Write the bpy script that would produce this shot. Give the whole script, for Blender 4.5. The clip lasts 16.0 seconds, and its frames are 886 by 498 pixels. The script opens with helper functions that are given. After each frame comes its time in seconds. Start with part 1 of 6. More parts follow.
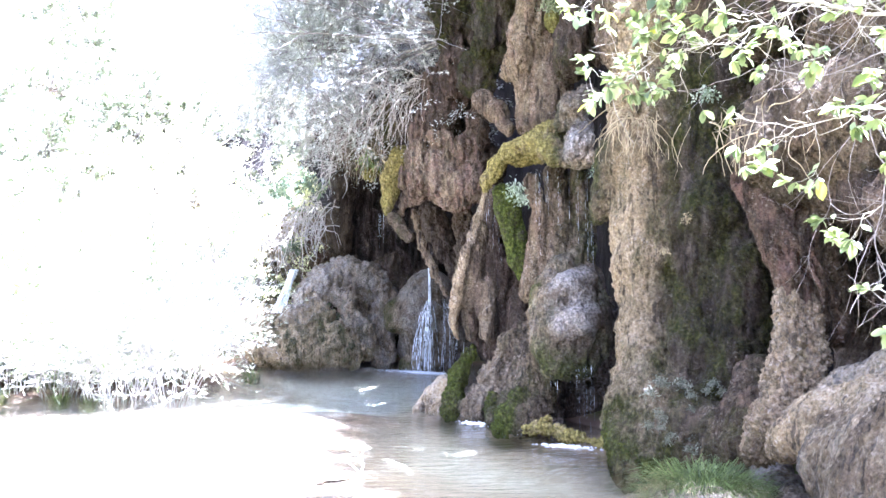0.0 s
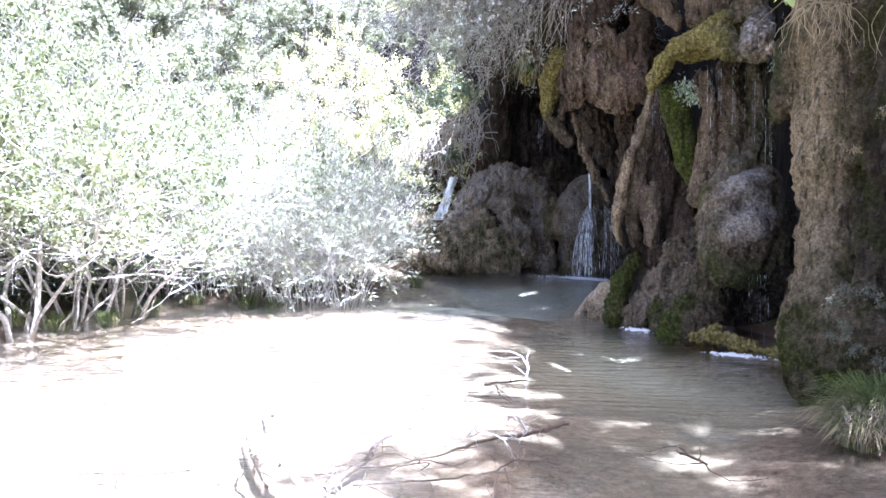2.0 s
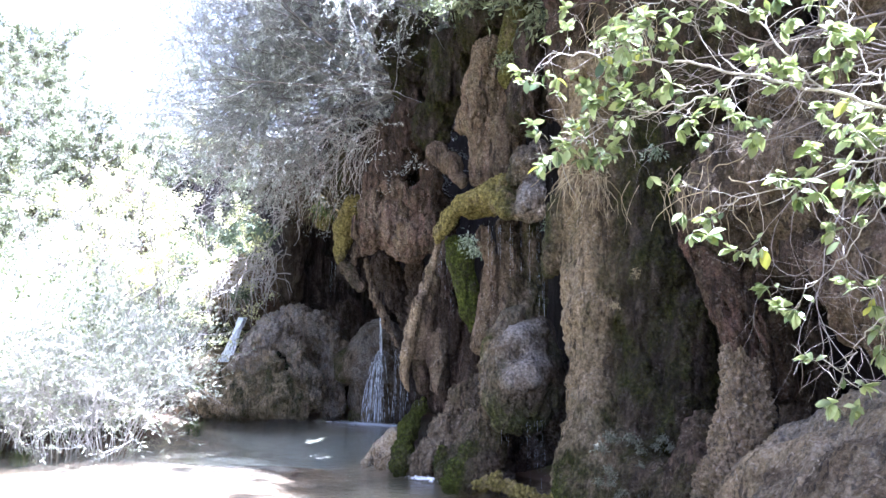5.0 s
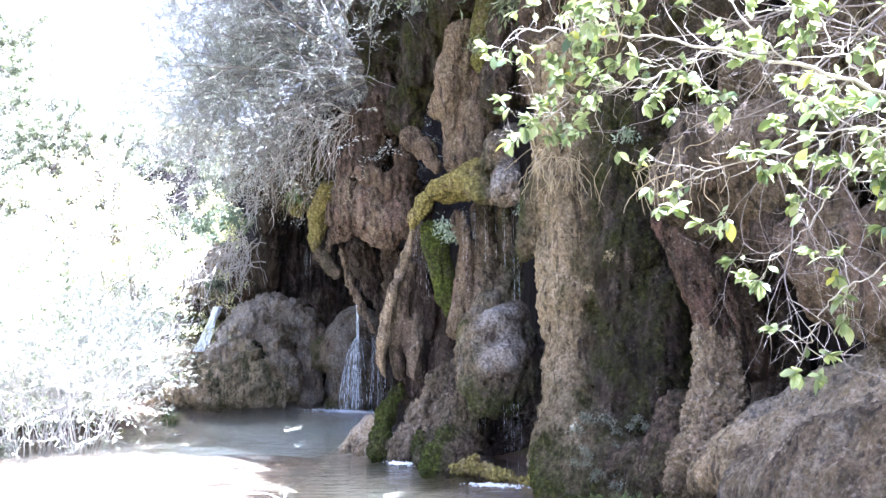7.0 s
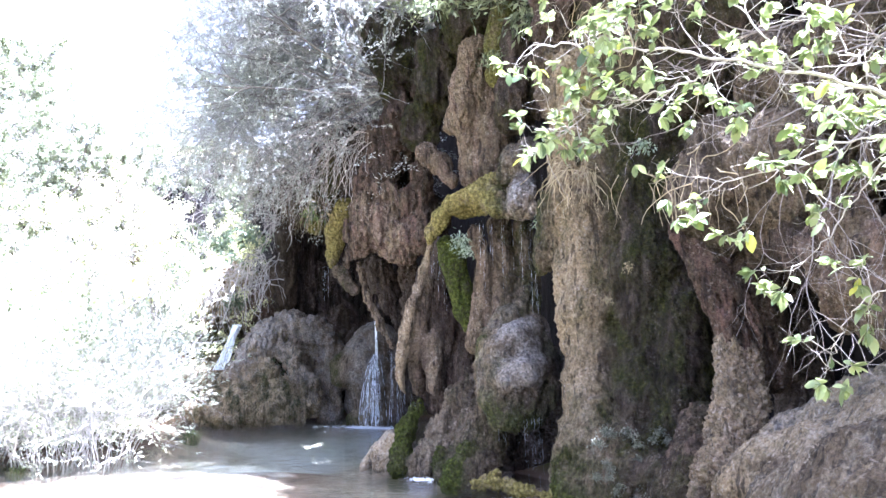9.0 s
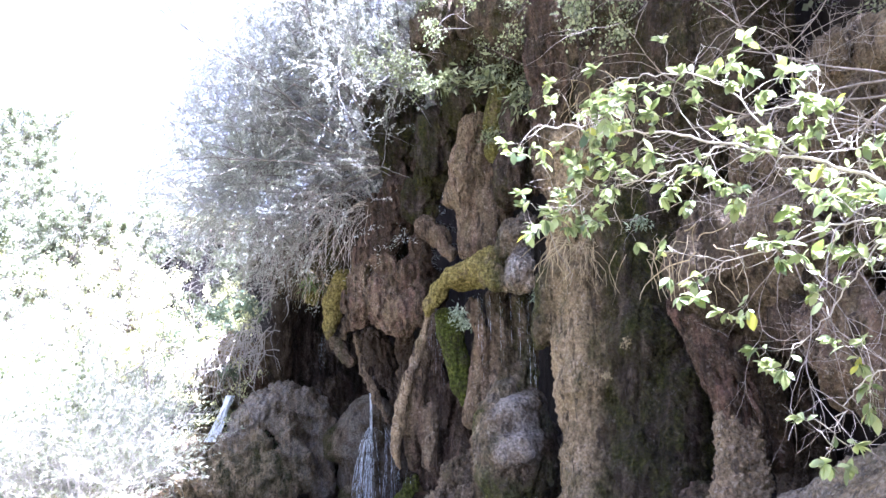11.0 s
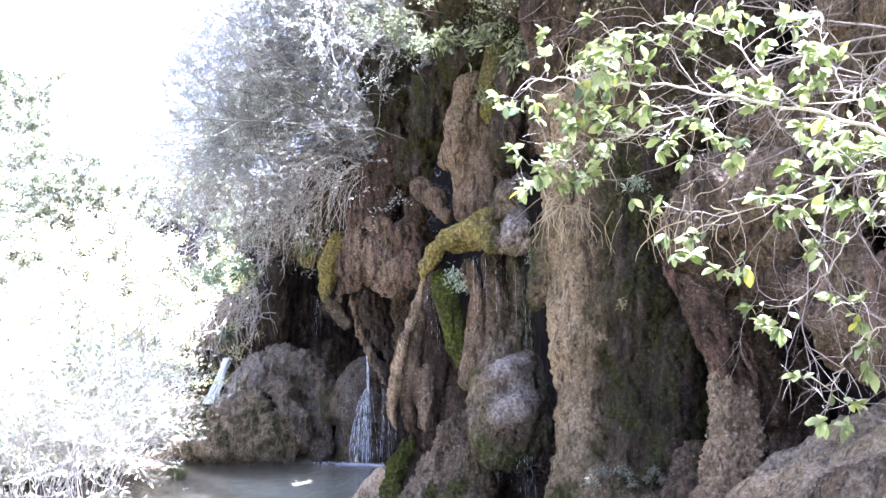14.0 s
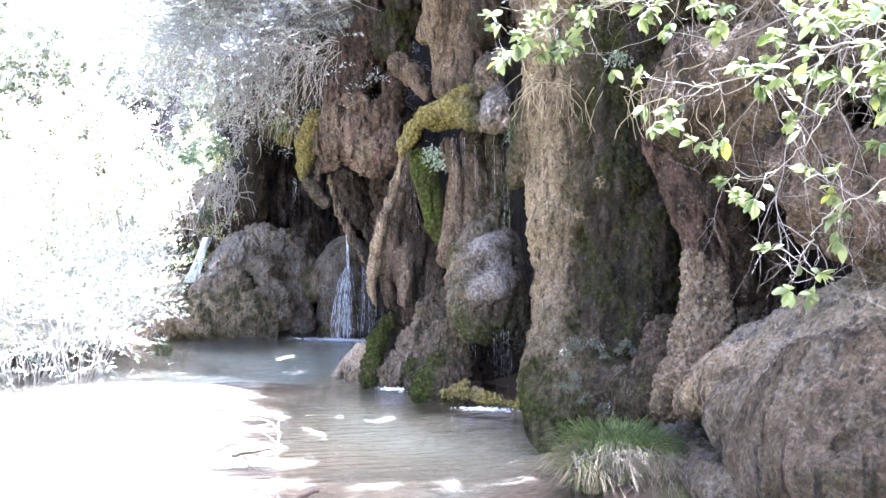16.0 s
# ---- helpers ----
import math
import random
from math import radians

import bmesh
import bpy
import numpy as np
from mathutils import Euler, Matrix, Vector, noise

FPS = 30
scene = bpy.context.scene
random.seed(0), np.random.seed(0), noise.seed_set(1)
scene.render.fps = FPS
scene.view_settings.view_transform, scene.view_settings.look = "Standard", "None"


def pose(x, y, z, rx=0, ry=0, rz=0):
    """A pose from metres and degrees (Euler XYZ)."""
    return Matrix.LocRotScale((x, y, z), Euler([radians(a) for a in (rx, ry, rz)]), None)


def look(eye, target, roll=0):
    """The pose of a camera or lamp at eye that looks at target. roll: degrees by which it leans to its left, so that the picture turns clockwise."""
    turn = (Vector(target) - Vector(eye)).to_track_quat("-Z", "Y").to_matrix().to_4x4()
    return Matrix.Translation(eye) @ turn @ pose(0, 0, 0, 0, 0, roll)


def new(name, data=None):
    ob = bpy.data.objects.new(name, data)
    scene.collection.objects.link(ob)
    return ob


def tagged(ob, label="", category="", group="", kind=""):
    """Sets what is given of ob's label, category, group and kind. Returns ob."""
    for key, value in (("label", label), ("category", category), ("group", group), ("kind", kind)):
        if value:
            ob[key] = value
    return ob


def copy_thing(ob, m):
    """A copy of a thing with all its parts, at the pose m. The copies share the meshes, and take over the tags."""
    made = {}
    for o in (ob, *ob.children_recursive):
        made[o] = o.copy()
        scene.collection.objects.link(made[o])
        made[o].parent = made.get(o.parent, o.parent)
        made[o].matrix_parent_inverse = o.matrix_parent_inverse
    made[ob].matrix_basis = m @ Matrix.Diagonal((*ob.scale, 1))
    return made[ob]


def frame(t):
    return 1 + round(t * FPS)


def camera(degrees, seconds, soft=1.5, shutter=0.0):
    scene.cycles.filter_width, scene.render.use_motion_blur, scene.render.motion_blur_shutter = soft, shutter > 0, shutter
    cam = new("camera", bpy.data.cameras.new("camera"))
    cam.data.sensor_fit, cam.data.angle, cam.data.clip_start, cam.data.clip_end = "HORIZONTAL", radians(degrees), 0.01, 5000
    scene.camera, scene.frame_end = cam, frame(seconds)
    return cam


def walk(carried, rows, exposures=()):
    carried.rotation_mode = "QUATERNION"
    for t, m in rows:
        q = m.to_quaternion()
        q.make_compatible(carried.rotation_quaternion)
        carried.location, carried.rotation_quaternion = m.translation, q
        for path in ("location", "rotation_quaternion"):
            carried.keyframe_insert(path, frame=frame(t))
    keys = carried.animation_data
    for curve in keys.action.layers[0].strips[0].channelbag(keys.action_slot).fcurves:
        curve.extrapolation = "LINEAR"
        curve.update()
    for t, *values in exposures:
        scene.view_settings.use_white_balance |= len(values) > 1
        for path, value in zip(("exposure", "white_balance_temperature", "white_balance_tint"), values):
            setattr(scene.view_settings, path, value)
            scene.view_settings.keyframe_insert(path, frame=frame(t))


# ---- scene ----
cam = camera(59.77, 16.0)
# seconds, place, then yaw, pitch and roll in degrees
ROWS = [
    (0, -0.013, -0.039, 1.986, 0.10, 3.71, 0.12),
    (0.5, -0.009, -0.037, 2.007, -2.43, 7.00, -0.22),
    (1, -0.008, -0.031, 2.016, -3.13, 7.68, -0.17),
    (1.5, -0.012, -0.043, 2.023, 1.14, 3.98, 0.20),
    (2, -0.087, -0.056, 2.003, 11.69, -3.18, 0.83),
    (2.5, -0.100, -0.053, 2.017, 20.94, -6.92, 0.19),
    (3, -0.087, -0.031, 1.994, 22.38, -6.60, 0.52),
    (3.5, -0.063, 0.031, 1.957, 15.42, -6.25, 0.70),
    (4, -0.017, 0.038, 1.959, 4.04, -5.31, 1.68),
    (4.5, 0.018, 0.074, 2.005, -2.28, 2.76, 1.25),
    (5, 0.005, -0.003, 2.037, -3.43, 7.29, -0.37),
    (5.2, 0.004, -0.016, 2.039, -3.85, 7.52, -0.07),
    (7.5, 0.044, 0.021, 2.002, -5.17, 6.17, 0.62),
    (8, 0.046, 0.004, 2.005, -4.76, 6.29, 1.29),
    (8.5, 0.049, 0.004, 2.003, -4.68, 6.63, 1.47),
    (9, 0.029, 0.006, 2.010, -3.69, 7.44, 1.35),
    (9.2, 0.016, -0.006, 2.017, -2.98, 10.49, 1.03),
    (11.3, -0.008, -0.041, 2.008, -4.76, 12.80, 0.40),
    (11.5, -0.001, -0.036, 2.005, -5.53, 12.16, 0.49),
    (12, 0.015, -0.008, 1.979, -6.52, 9.72, 0.80),
    (12.5, 0.014, -0.008, 1.986, -8.20, 9.69, 1.73),
    (13, 0.037, 0.005, 2.006, -10.16, 9.86, 0.98),
    (13.5, 0.029, 0.013, 2.005, -5.78, 10.53, 0.41),
    (14, 0.021, 0.029, 2.002, -4.29, 10.05, 0.83),
    (14.5, 0.021, 0.058, 1.998, -4.81, 8.70, 1.17),
    (15, 0.024, 0.064, 1.987, -5.35, 8.03, 1.41),
    (15.5, 0.026, 0.063, 1.974, -6.13, 3.64, 1.23),
    (16, 0.036, 0.053, 1.982, -5.80, 1.14, 0.98),
]
# seconds, stops, white balance
STOPS = [(0.0, 4.84, (5000, 22)), (0.5, 4.2, (5000, 22)), (1.0, 4.07, (5000, 22)), (1.5, 3.9, (5000, 22)), (2.0, 3.28, (5080, 22)), (2.5, 1.9, (5130, 23)), (3.0, 1.3, (5130, 23)), (3.5, 1.19, (5130, 23)), (4.0, 1.4, (5130, 23)), (4.5, 2.84, (5000, 22)), (5.0, 3.57, (5000, 22)), (7.5, 4.17, (5000, 22)), (9.0, 4.17, (5000, 22)), (11.5, 3.82, (5080, 26)), (12.5, 3.92, (5080, 26)), (13.0, 4.02, (5080, 26)), (14.5, 4.07, (5080, 26)), (16.0, 4.37, (5000, 22))]
walk(cam, [(t, pose(x, y, z, 90 + p, r, a)) for t, x, y, z, a, p, r in ROWS], [(t, e, *tint) for t, e, tint in STOPS])

# ---- light: a high sun behind the cliff, blue sky ----
TO_SUN = Vector((0.38, -0.22, 1.0)).normalized()
world = bpy.data.worlds.new("sky")
scene.world = world
world.use_nodes = True
wn = world.node_tree.nodes
sky = wn.new("ShaderNodeTexSky")
sky.sky_type = "NISHITA"
sky.sun_disc = False
sky.dust_density = 7.0
sky.ozone_density = 0.6
sky.sun_elevation = math.asin(TO_SUN.z)
sky.sun_rotation = math.atan2(TO_SUN.x, TO_SUN.y)
# summer haze that whitens the sky towards the horizon
wl = world.node_tree.links
direction = wn.new("ShaderNodeTexCoord")
upness = wn.new("ShaderNodeSeparateXYZ")
wl.new(direction.outputs["Generated"], upness.inputs[0])
haze = wn.new("ShaderNodeValToRGB")
haze.color_ramp.interpolation = "EASE"
haze.color_ramp.elements[0].color = (1.0, 0.86, 0.72, 1)
haze.color_ramp.elements[1].position = 0.95
haze.color_ramp.elements[1].color = (0.0, 0.0, 0.0, 1)
wl.new(upness.outputs[2], haze.inputs[0])
both = wn.new("ShaderNodeVectorMath")
both.operation = "MULTIPLY_ADD"
both.inputs[1].default_value = (2.6, 2.6, 2.6)
wl.new(haze.outputs[0], both.inputs[0])
wl.new(sky.outputs[0], both.inputs[2])
wl.new(both.outputs[0], wn["Background"].inputs[0])
wn["Background"].inputs[1].default_value = 0.044
sun_data = bpy.data.lights.new("sun", "SUN")
sun_data.energy = 5.0
sun_data.angle = radians(0.53)
sun_data.color = (1.0, 0.97, 0.93)
sun = new("sun", sun_data)
sun.matrix_world = look(TO_SUN * 60, (0, 0, 0))


# ---- materials ----
def mat(name):
    m = bpy.data.materials.new(name)
    m.use_nodes = True
    return m, m.node_tree.nodes, m.node_tree.links, m.node_tree.nodes["Principled BSDF"]


def node(m, kind, **sets):
    n = m.node_tree.nodes.new(kind)
    for k, v in sets.items():
        n.inputs[k].default_value = v
    return n


def noise_tex(m, scale, detail=4.0, rough=0.55, stretch=None, obj=False):
    """A noise in metres, stretched along the axes where asked."""
    co = m.node_tree.nodes.new("ShaderNodeTexCoord" if obj else "ShaderNodeNewGeometry")
    n = node(m, "ShaderNodeTexNoise", Scale=scale, Detail=detail, Roughness=rough)
    src = co.outputs["Object" if obj else "Position"]
    if stretch:
        mp = node(m, "ShaderNodeMapping", Scale=stretch)
        m.node_tree.links.new(src, mp.inputs[0])
        src = mp.outputs[0]
    m.node_tree.links.new(src, n.inputs["Vector"])
    return n.outputs[0]


def ramp(m, src, *stops):
    r = m.node_tree.nodes.new("ShaderNodeValToRGB")
    while len(r.color_ramp.elements) < len(stops):
        r.color_ramp.elements.new(0.5)
    for e, (at, col) in zip(r.color_ramp.elements, stops):
        e.position, e.color = at, (*col, 1) if len(col) == 3 else col
    m.node_tree.links.new(src, r.inputs[0])
    return r.outputs[0]


def mix(m, fac, a, b):
    n = m.node_tree.nodes.new("ShaderNodeMix")
    n.data_type = "RGBA"
    for sock, v in ((n.inputs[0], fac), (n.inputs[6], a), (n.inputs[7], b)):
        if isinstance(v, bpy.types.NodeSocket):
            m.node_tree.links.new(v, sock)
        else:
            sock.default_value = v if isinstance(v, float) else (*v, 1)
    return n.outputs[2]


def calc(m, op, a, b, clamp=False):
    n = m.node_tree.nodes.new("ShaderNodeMath")
    n.operation, n.use_clamp = op, clamp
    for sock, v in zip(n.inputs, (a, b)):
        if isinstance(v, bpy.types.NodeSocket):
            m.node_tree.links.new(v, sock)
        else:
            sock.default_value = v
    return n.outputs[0]


def span(m, src, lo, hi):
    n = node(m, "ShaderNodeMapRange")
    n.inputs[1].default_value, n.inputs[2].default_value = lo, hi
    m.node_tree.links.new(src, n.inputs[0])
    return n.outputs[0]


def bump(m, height, strength, distance, below=None):
    n = node(m, "ShaderNodeBump", Strength=strength, Distance=distance)
    m.node_tree.links.new(height, n.inputs["Height"])
    if below is not None:
        m.node_tree.links.new(below, n.inputs["Normal"])
    return n.outputs[0]


def grey(v):
    return (v, v, v)


def rock_material():
    """Porous tufa: brown, tan, rusty and mossy by the surface's own cover attribute, glossy and sheen-pale where wet.
    """
    m, n, l, bs = mat("tufa")
    at = n.new("ShaderNodeAttribute")
    at.attribute_name = "cover"
    sep = n.new("ShaderNodeSeparateColor")
    l.new(at.outputs["Color"], sep.inputs[0])
    moss, tan, red, wet = sep.outputs[0], sep.outputs[1], sep.outputs[2], at.outputs["Alpha"]
    big = noise_tex(m, 1.3, 5, 0.6)
    streak = noise_tex(m, 1.0, 6, 0.65, (7, 7, 0.8))
    fine = noise_tex(m, 19.0, 6, 0.7)
    crumb = noise_tex(m, 46.0, 3, 0.6)
    grain = noise_tex(m, 24.0, 5, 0.75)
    patchy = noise_tex(m, 2.6, 5, 0.65)
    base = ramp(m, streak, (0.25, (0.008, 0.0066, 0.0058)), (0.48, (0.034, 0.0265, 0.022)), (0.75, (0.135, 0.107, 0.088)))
    tanc = ramp(m, fine, (0.25, (0.15, 0.108, 0.058)), (0.5, (0.44, 0.342, 0.195)), (0.75, (0.74, 0.62, 0.41)))
    redc = ramp(m, streak, (0.3, (0.036, 0.018, 0.013)), (0.7, (0.23, 0.135, 0.10)))
    col = mix(m, calc(m, "MULTIPLY", tan, span(m, big, 0.22, 0.46), True), base, tanc)
    col = mix(m, calc(m, "MULTIPLY", red, span(m, streak, 0.28, 0.6), True), col, redc)
    # loose crumbs of dead moss and lime, dark pores
    col = mix(m, calc(m, "MULTIPLY", span(m, crumb, 0.55, 0.66), calc(m, "ADD", calc(m, "MULTIPLY", tan, 0.35), calc(m, "MULTIPLY", span(m, patchy, 0.5, 0.66), 0.10))), col, (0.46, 0.39, 0.31))
    col = mix(m, calc(m, "MULTIPLY", span(m, grain, 0.45, 0.32), 0.6), col, (0.018, 0.013, 0.010))
    col = mix(m, calc(m, "MULTIPLY", span(m, grain, 0.57, 0.68), calc(m, "ADD", 0.05, calc(m, "MULTIPLY", tan, 0.5))), col, (0.58, 0.49, 0.37))
    # stains and bleached patches, broad and small
    stain = calc(m, "ADD", calc(m, "MULTIPLY", noise_tex(m, 0.9, 6, 0.65, (1.6, 1.6, 0.7)), 0.55), calc(m, "MULTIPLY", noise_tex(m, 5.2, 5, 0.7, (1.3, 1.3, 0.6)), 0.45))
    shade = ramp(m, stain, (0.38, grey(0.32)), (0.49, grey(0.85)), (0.6, grey(1.0)))
    dull = n.new("ShaderNodeMix")
    dull.data_type, dull.blend_type = "RGBA", "MULTIPLY"
    dull.inputs[0].default_value = 1.0
    l.new(col, dull.inputs[6])
    l.new(shade, dull.inputs[7])
    col = mix(m, calc(m, "MULTIPLY", span(m, stain, 0.54, 0.64), calc(m, "ADD", 0.04, calc(m, "MULTIPLY", tan, 0.5))), dull.outputs[2], ramp(m, grain, (0.35, (0.20, 0.16, 0.12)), (0.65, (0.58, 0.50, 0.40))))
    # sharp pale flecks and dark runs of old water
    fleck = calc(m, "MULTIPLY", span(m, noise_tex(m, 27.0, 2, 0.5), 0.585, 0.625), span(m, noise_tex(m, 3.6, 4, 0.6), 0.47, 0.58))
    col = mix(m, calc(m, "MULTIPLY", fleck, calc(m, "ADD", 0.15, calc(m, "MULTIPLY", tan, 0.4))), col, (0.52, 0.46, 0.38))
    runs = span(m, noise_tex(m, 1.0, 5, 0.6, (12, 12, 0.7)), 0.44, 0.37)
    col = mix(m, calc(m, "MULTIPLY", runs, 0.7), col, (0.014, 0.011, 0.010))
    # moss: dark where thin, fresh green in cushions, golden on dry lime
    thin = ramp(m, fine, (0.28, (0.006, 0.008, 0.003)), (0.5, (0.032, 0.036, 0.009)), (0.75, (0.13, 0.12, 0.035)))
    fresh = ramp(m, fine, (0.3, (0.008, 0.012, 0.003)), (0.5, (0.050, 0.064, 0.010)), (0.72, (0.17, 0.19, 0.035)))
    gold = ramp(m, fine, (0.3, (0.05, 0.04, 0.012)), (0.5, (0.215, 0.18, 0.052)), (0.72, (0.47, 0.42, 0.15)))
    mossc = mix(m, span(m, moss, 0.55, 0.9), thin, mix(m, span(m, calc(m, "ADD", tan, calc(m, "MULTIPLY", big, 0.6)), 0.55, 1.1), fresh, gold))
    patch = noise_tex(m, 3.4, 6, 0.65, (1, 1, 0.5))
    mask = span(m, calc(m, "ADD", patch, calc(m, "MULTIPLY", moss, 0.62)), 0.70, 0.95)
    col = mix(m, calc(m, "MULTIPLY", mask, span(m, calc(m, "ADD", patchy, calc(m, "MULTIPLY", grain, 0.5)), 0.50, 0.72)), col, mossc)
    # granular speckle of the porous lime
    speck = ramp(m, noise_tex(m, 34.0, 3, 0.65), (0.36, grey(0.38)), (0.5, grey(0.85)), (0.62, grey(1.0)))
    grainy = n.new("ShaderNodeMix")
    grainy.data_type, grainy.blend_type = "RGBA", "MULTIPLY"
    grainy.inputs[0].default_value = 0.55
    l.new(col, grainy.inputs[6])
    l.new(speck, grainy.inputs[7])
    col = grainy.outputs[2]
    # wet parts paled: lime coat, and the film's sky sheen put into colour
    sheen_patch = calc(m, "ADD", calc(m, "MULTIPLY", patchy, 0.6), calc(m, "MULTIPLY", fine, 0.4))
    col = mix(m, calc(m, "MULTIPLY", wet, span(m, calc(m, "ADD", sheen_patch, calc(m, "MULTIPLY", wet, 0.25)), 0.56, 0.72)), col, ramp(m, grain, (0.36, (0.045, 0.043, 0.040)), (0.64, (0.37, 0.35, 0.325))))
    l.new(col, bs.inputs["Base Color"])
    rough = n.new("ShaderNodeMapRange")
    rough.inputs[3].default_value, rough.inputs[4].default_value = 0.9, 0.22
    wetness = calc(m, "MULTIPLY", wet, span(m, big, 0.35, 0.55), True)
    l.new(wetness, rough.inputs[0])
    l.new(rough.outputs[0], bs.inputs["Roughness"])
    l.new(calc(m, "ADD", 0.12, calc(m, "MULTIPLY", wetness, 0.4)), bs.inputs["Specular IOR Level"])
    vor = n.new("ShaderNodeTexVoronoi")
    vor.inputs["Scale"].default_value = 17.0
    geo = n.new("ShaderNodeNewGeometry")
    warp = n.new("ShaderNodeVectorMath")
    warp.operation = "MULTIPLY_ADD"
    warp.inputs[1].default_value = (0.09, 0.09, 0.09)
    nz = node(m, "ShaderNodeTexNoise", Scale=7.0, Detail=3.0)
    l.new(geo.outputs["Position"], nz.inputs["Vector"])
    l.new(nz.outputs["Color"], warp.inputs[0])
    l.new(geo.outputs["Position"], warp.inputs[2])
    l.new(warp.outputs[0], vor.inputs["Vector"])
    dry = calc(m, "SUBTRACT", 1.0, calc(m, "MULTIPLY", wet, 0.75), True)
    b1 = bump(m, calc(m, "MULTIPLY", vor.outputs["Distance"], dry), 1.0, -0.035)
    pore = n.new("ShaderNodeTexVoronoi")
    pore.inputs["Scale"].default_value = 44.0
    l.new(warp.outputs[0], pore.inputs["Vector"])
    b1 = bump(m, calc(m, "MULTIPLY", pore.outputs["Distance"], dry), 1.0, -0.018, b1)
    b2 = bump(m, calc(m, "MULTIPLY", fine, dry), 1.0, 0.04, b1)
    l.new(bump(m, calc(m, "MULTIPLY", crumb, dry), 1.0, 0.018, b2), bs.inputs["Normal"])
    return m


def ground_material():
    """Sandy pool bed under water level, leaf litter and thin grass above it."""
    m, n, l, bs = mat("bed_and_bank")
    geo = n.new("ShaderNodeNewGeometry")
    xyz = n.new("ShaderNodeSeparateXYZ")
    l.new(geo.outputs["Position"], xyz.inputs[0])
    big = noise_tex(m, 0.55, 5, 0.6)
    fine = noise_tex(m, 9.0, 6, 0.7)
    sand = ramp(m, fine, (0.25, (0.118, 0.086, 0.058)), (0.5, (0.245, 0.188, 0.132)), (0.75, (0.40, 0.322, 0.243)))
    # pale lime silt, whitened further in place of the far pool's reflected light
    lit_silt = ramp(m, fine, (0.3, (0.56, 0.57, 0.48)), (0.7, (0.80, 0.81, 0.70)))
    bed = mix(m, span(m, big, 0.44, 0.58), sand, ramp(m, fine, (0.3, (0.085, 0.068, 0.052)), (0.7, (0.23, 0.19, 0.148))))
    # drifts of dark leaf bits on the bed
    bits = calc(m, "MULTIPLY", span(m, noise_tex(m, 26.0, 3, 0.6), 0.52, 0.60), span(m, noise_tex(m, 1.1, 4, 0.6), 0.46, 0.6))
    bed = mix(m, calc(m, "MULTIPLY", bits, 0.8), bed, (0.055, 0.042, 0.032))
    pebble = noise_tex(m, 48.0, 4, 0.7)
    bed = mix(m, calc(m, "MULTIPLY", span(m, pebble, 0.45, 0.36), 0.55), bed, (0.075, 0.057, 0.042))
    bed = mix(m, calc(m, "MULTIPLY", span(m, pebble, 0.57, 0.66), 0.45), bed, (0.50, 0.43, 0.35))
    deep = span(m, xyz.outputs[2], -0.20, -0.42)
    olive = ramp(m, fine, (0.3, (0.31, 0.295, 0.205)), (0.7, (0.51, 0.485, 0.36)))
    bed = mix(m, deep, bed, olive)
    bed = mix(m, span(m, xyz.outputs[2], -0.36, -0.72), bed, lit_silt)
    litter = ramp(m, fine, (0.25, (0.055, 0.04, 0.026)), (0.55, (0.16, 0.115, 0.075)), (0.8, (0.28, 0.21, 0.14)))
    grass = ramp(m, noise_tex(m, 14.0, 4), (0.3, (0.03, 0.05, 0.012)), (0.7, (0.12, 0.15, 0.045)))
    bank = mix(m, span(m, noise_tex(m, 0.9, 5, 0.6), 0.42, 0.6), litter, grass)
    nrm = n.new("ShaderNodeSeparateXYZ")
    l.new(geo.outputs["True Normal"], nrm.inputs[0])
    # steep faces near black: the caves' shade put into the colour
    shaded_stone = ramp(m, noise_tex(m, 1.2, 5, 0.6, (5, 5, 0.8)), (0.3, (0.006, 0.005, 0.005)), (0.7, (0.030, 0.025, 0.023)))
    bank = mix(m, span(m, nrm.outputs[2], 0.85, 0.6), bank, shaded_stone)
    mud = mix(m, span(m, xyz.outputs[2], 0.03, 0.14), (0.15, 0.105, 0.075), bank)
    l.new(mix(m, span(m, xyz.outputs[2], -0.05, 0.02), bed, mud), bs.inputs["Base Color"])
    bs.inputs["Roughness"].default_value = 0.9
    bs.inputs["Specular IOR Level"].default_value = 0.1
    l.new(bump(m, fine, 0.8, 0.04), bs.inputs["Normal"])
    return m


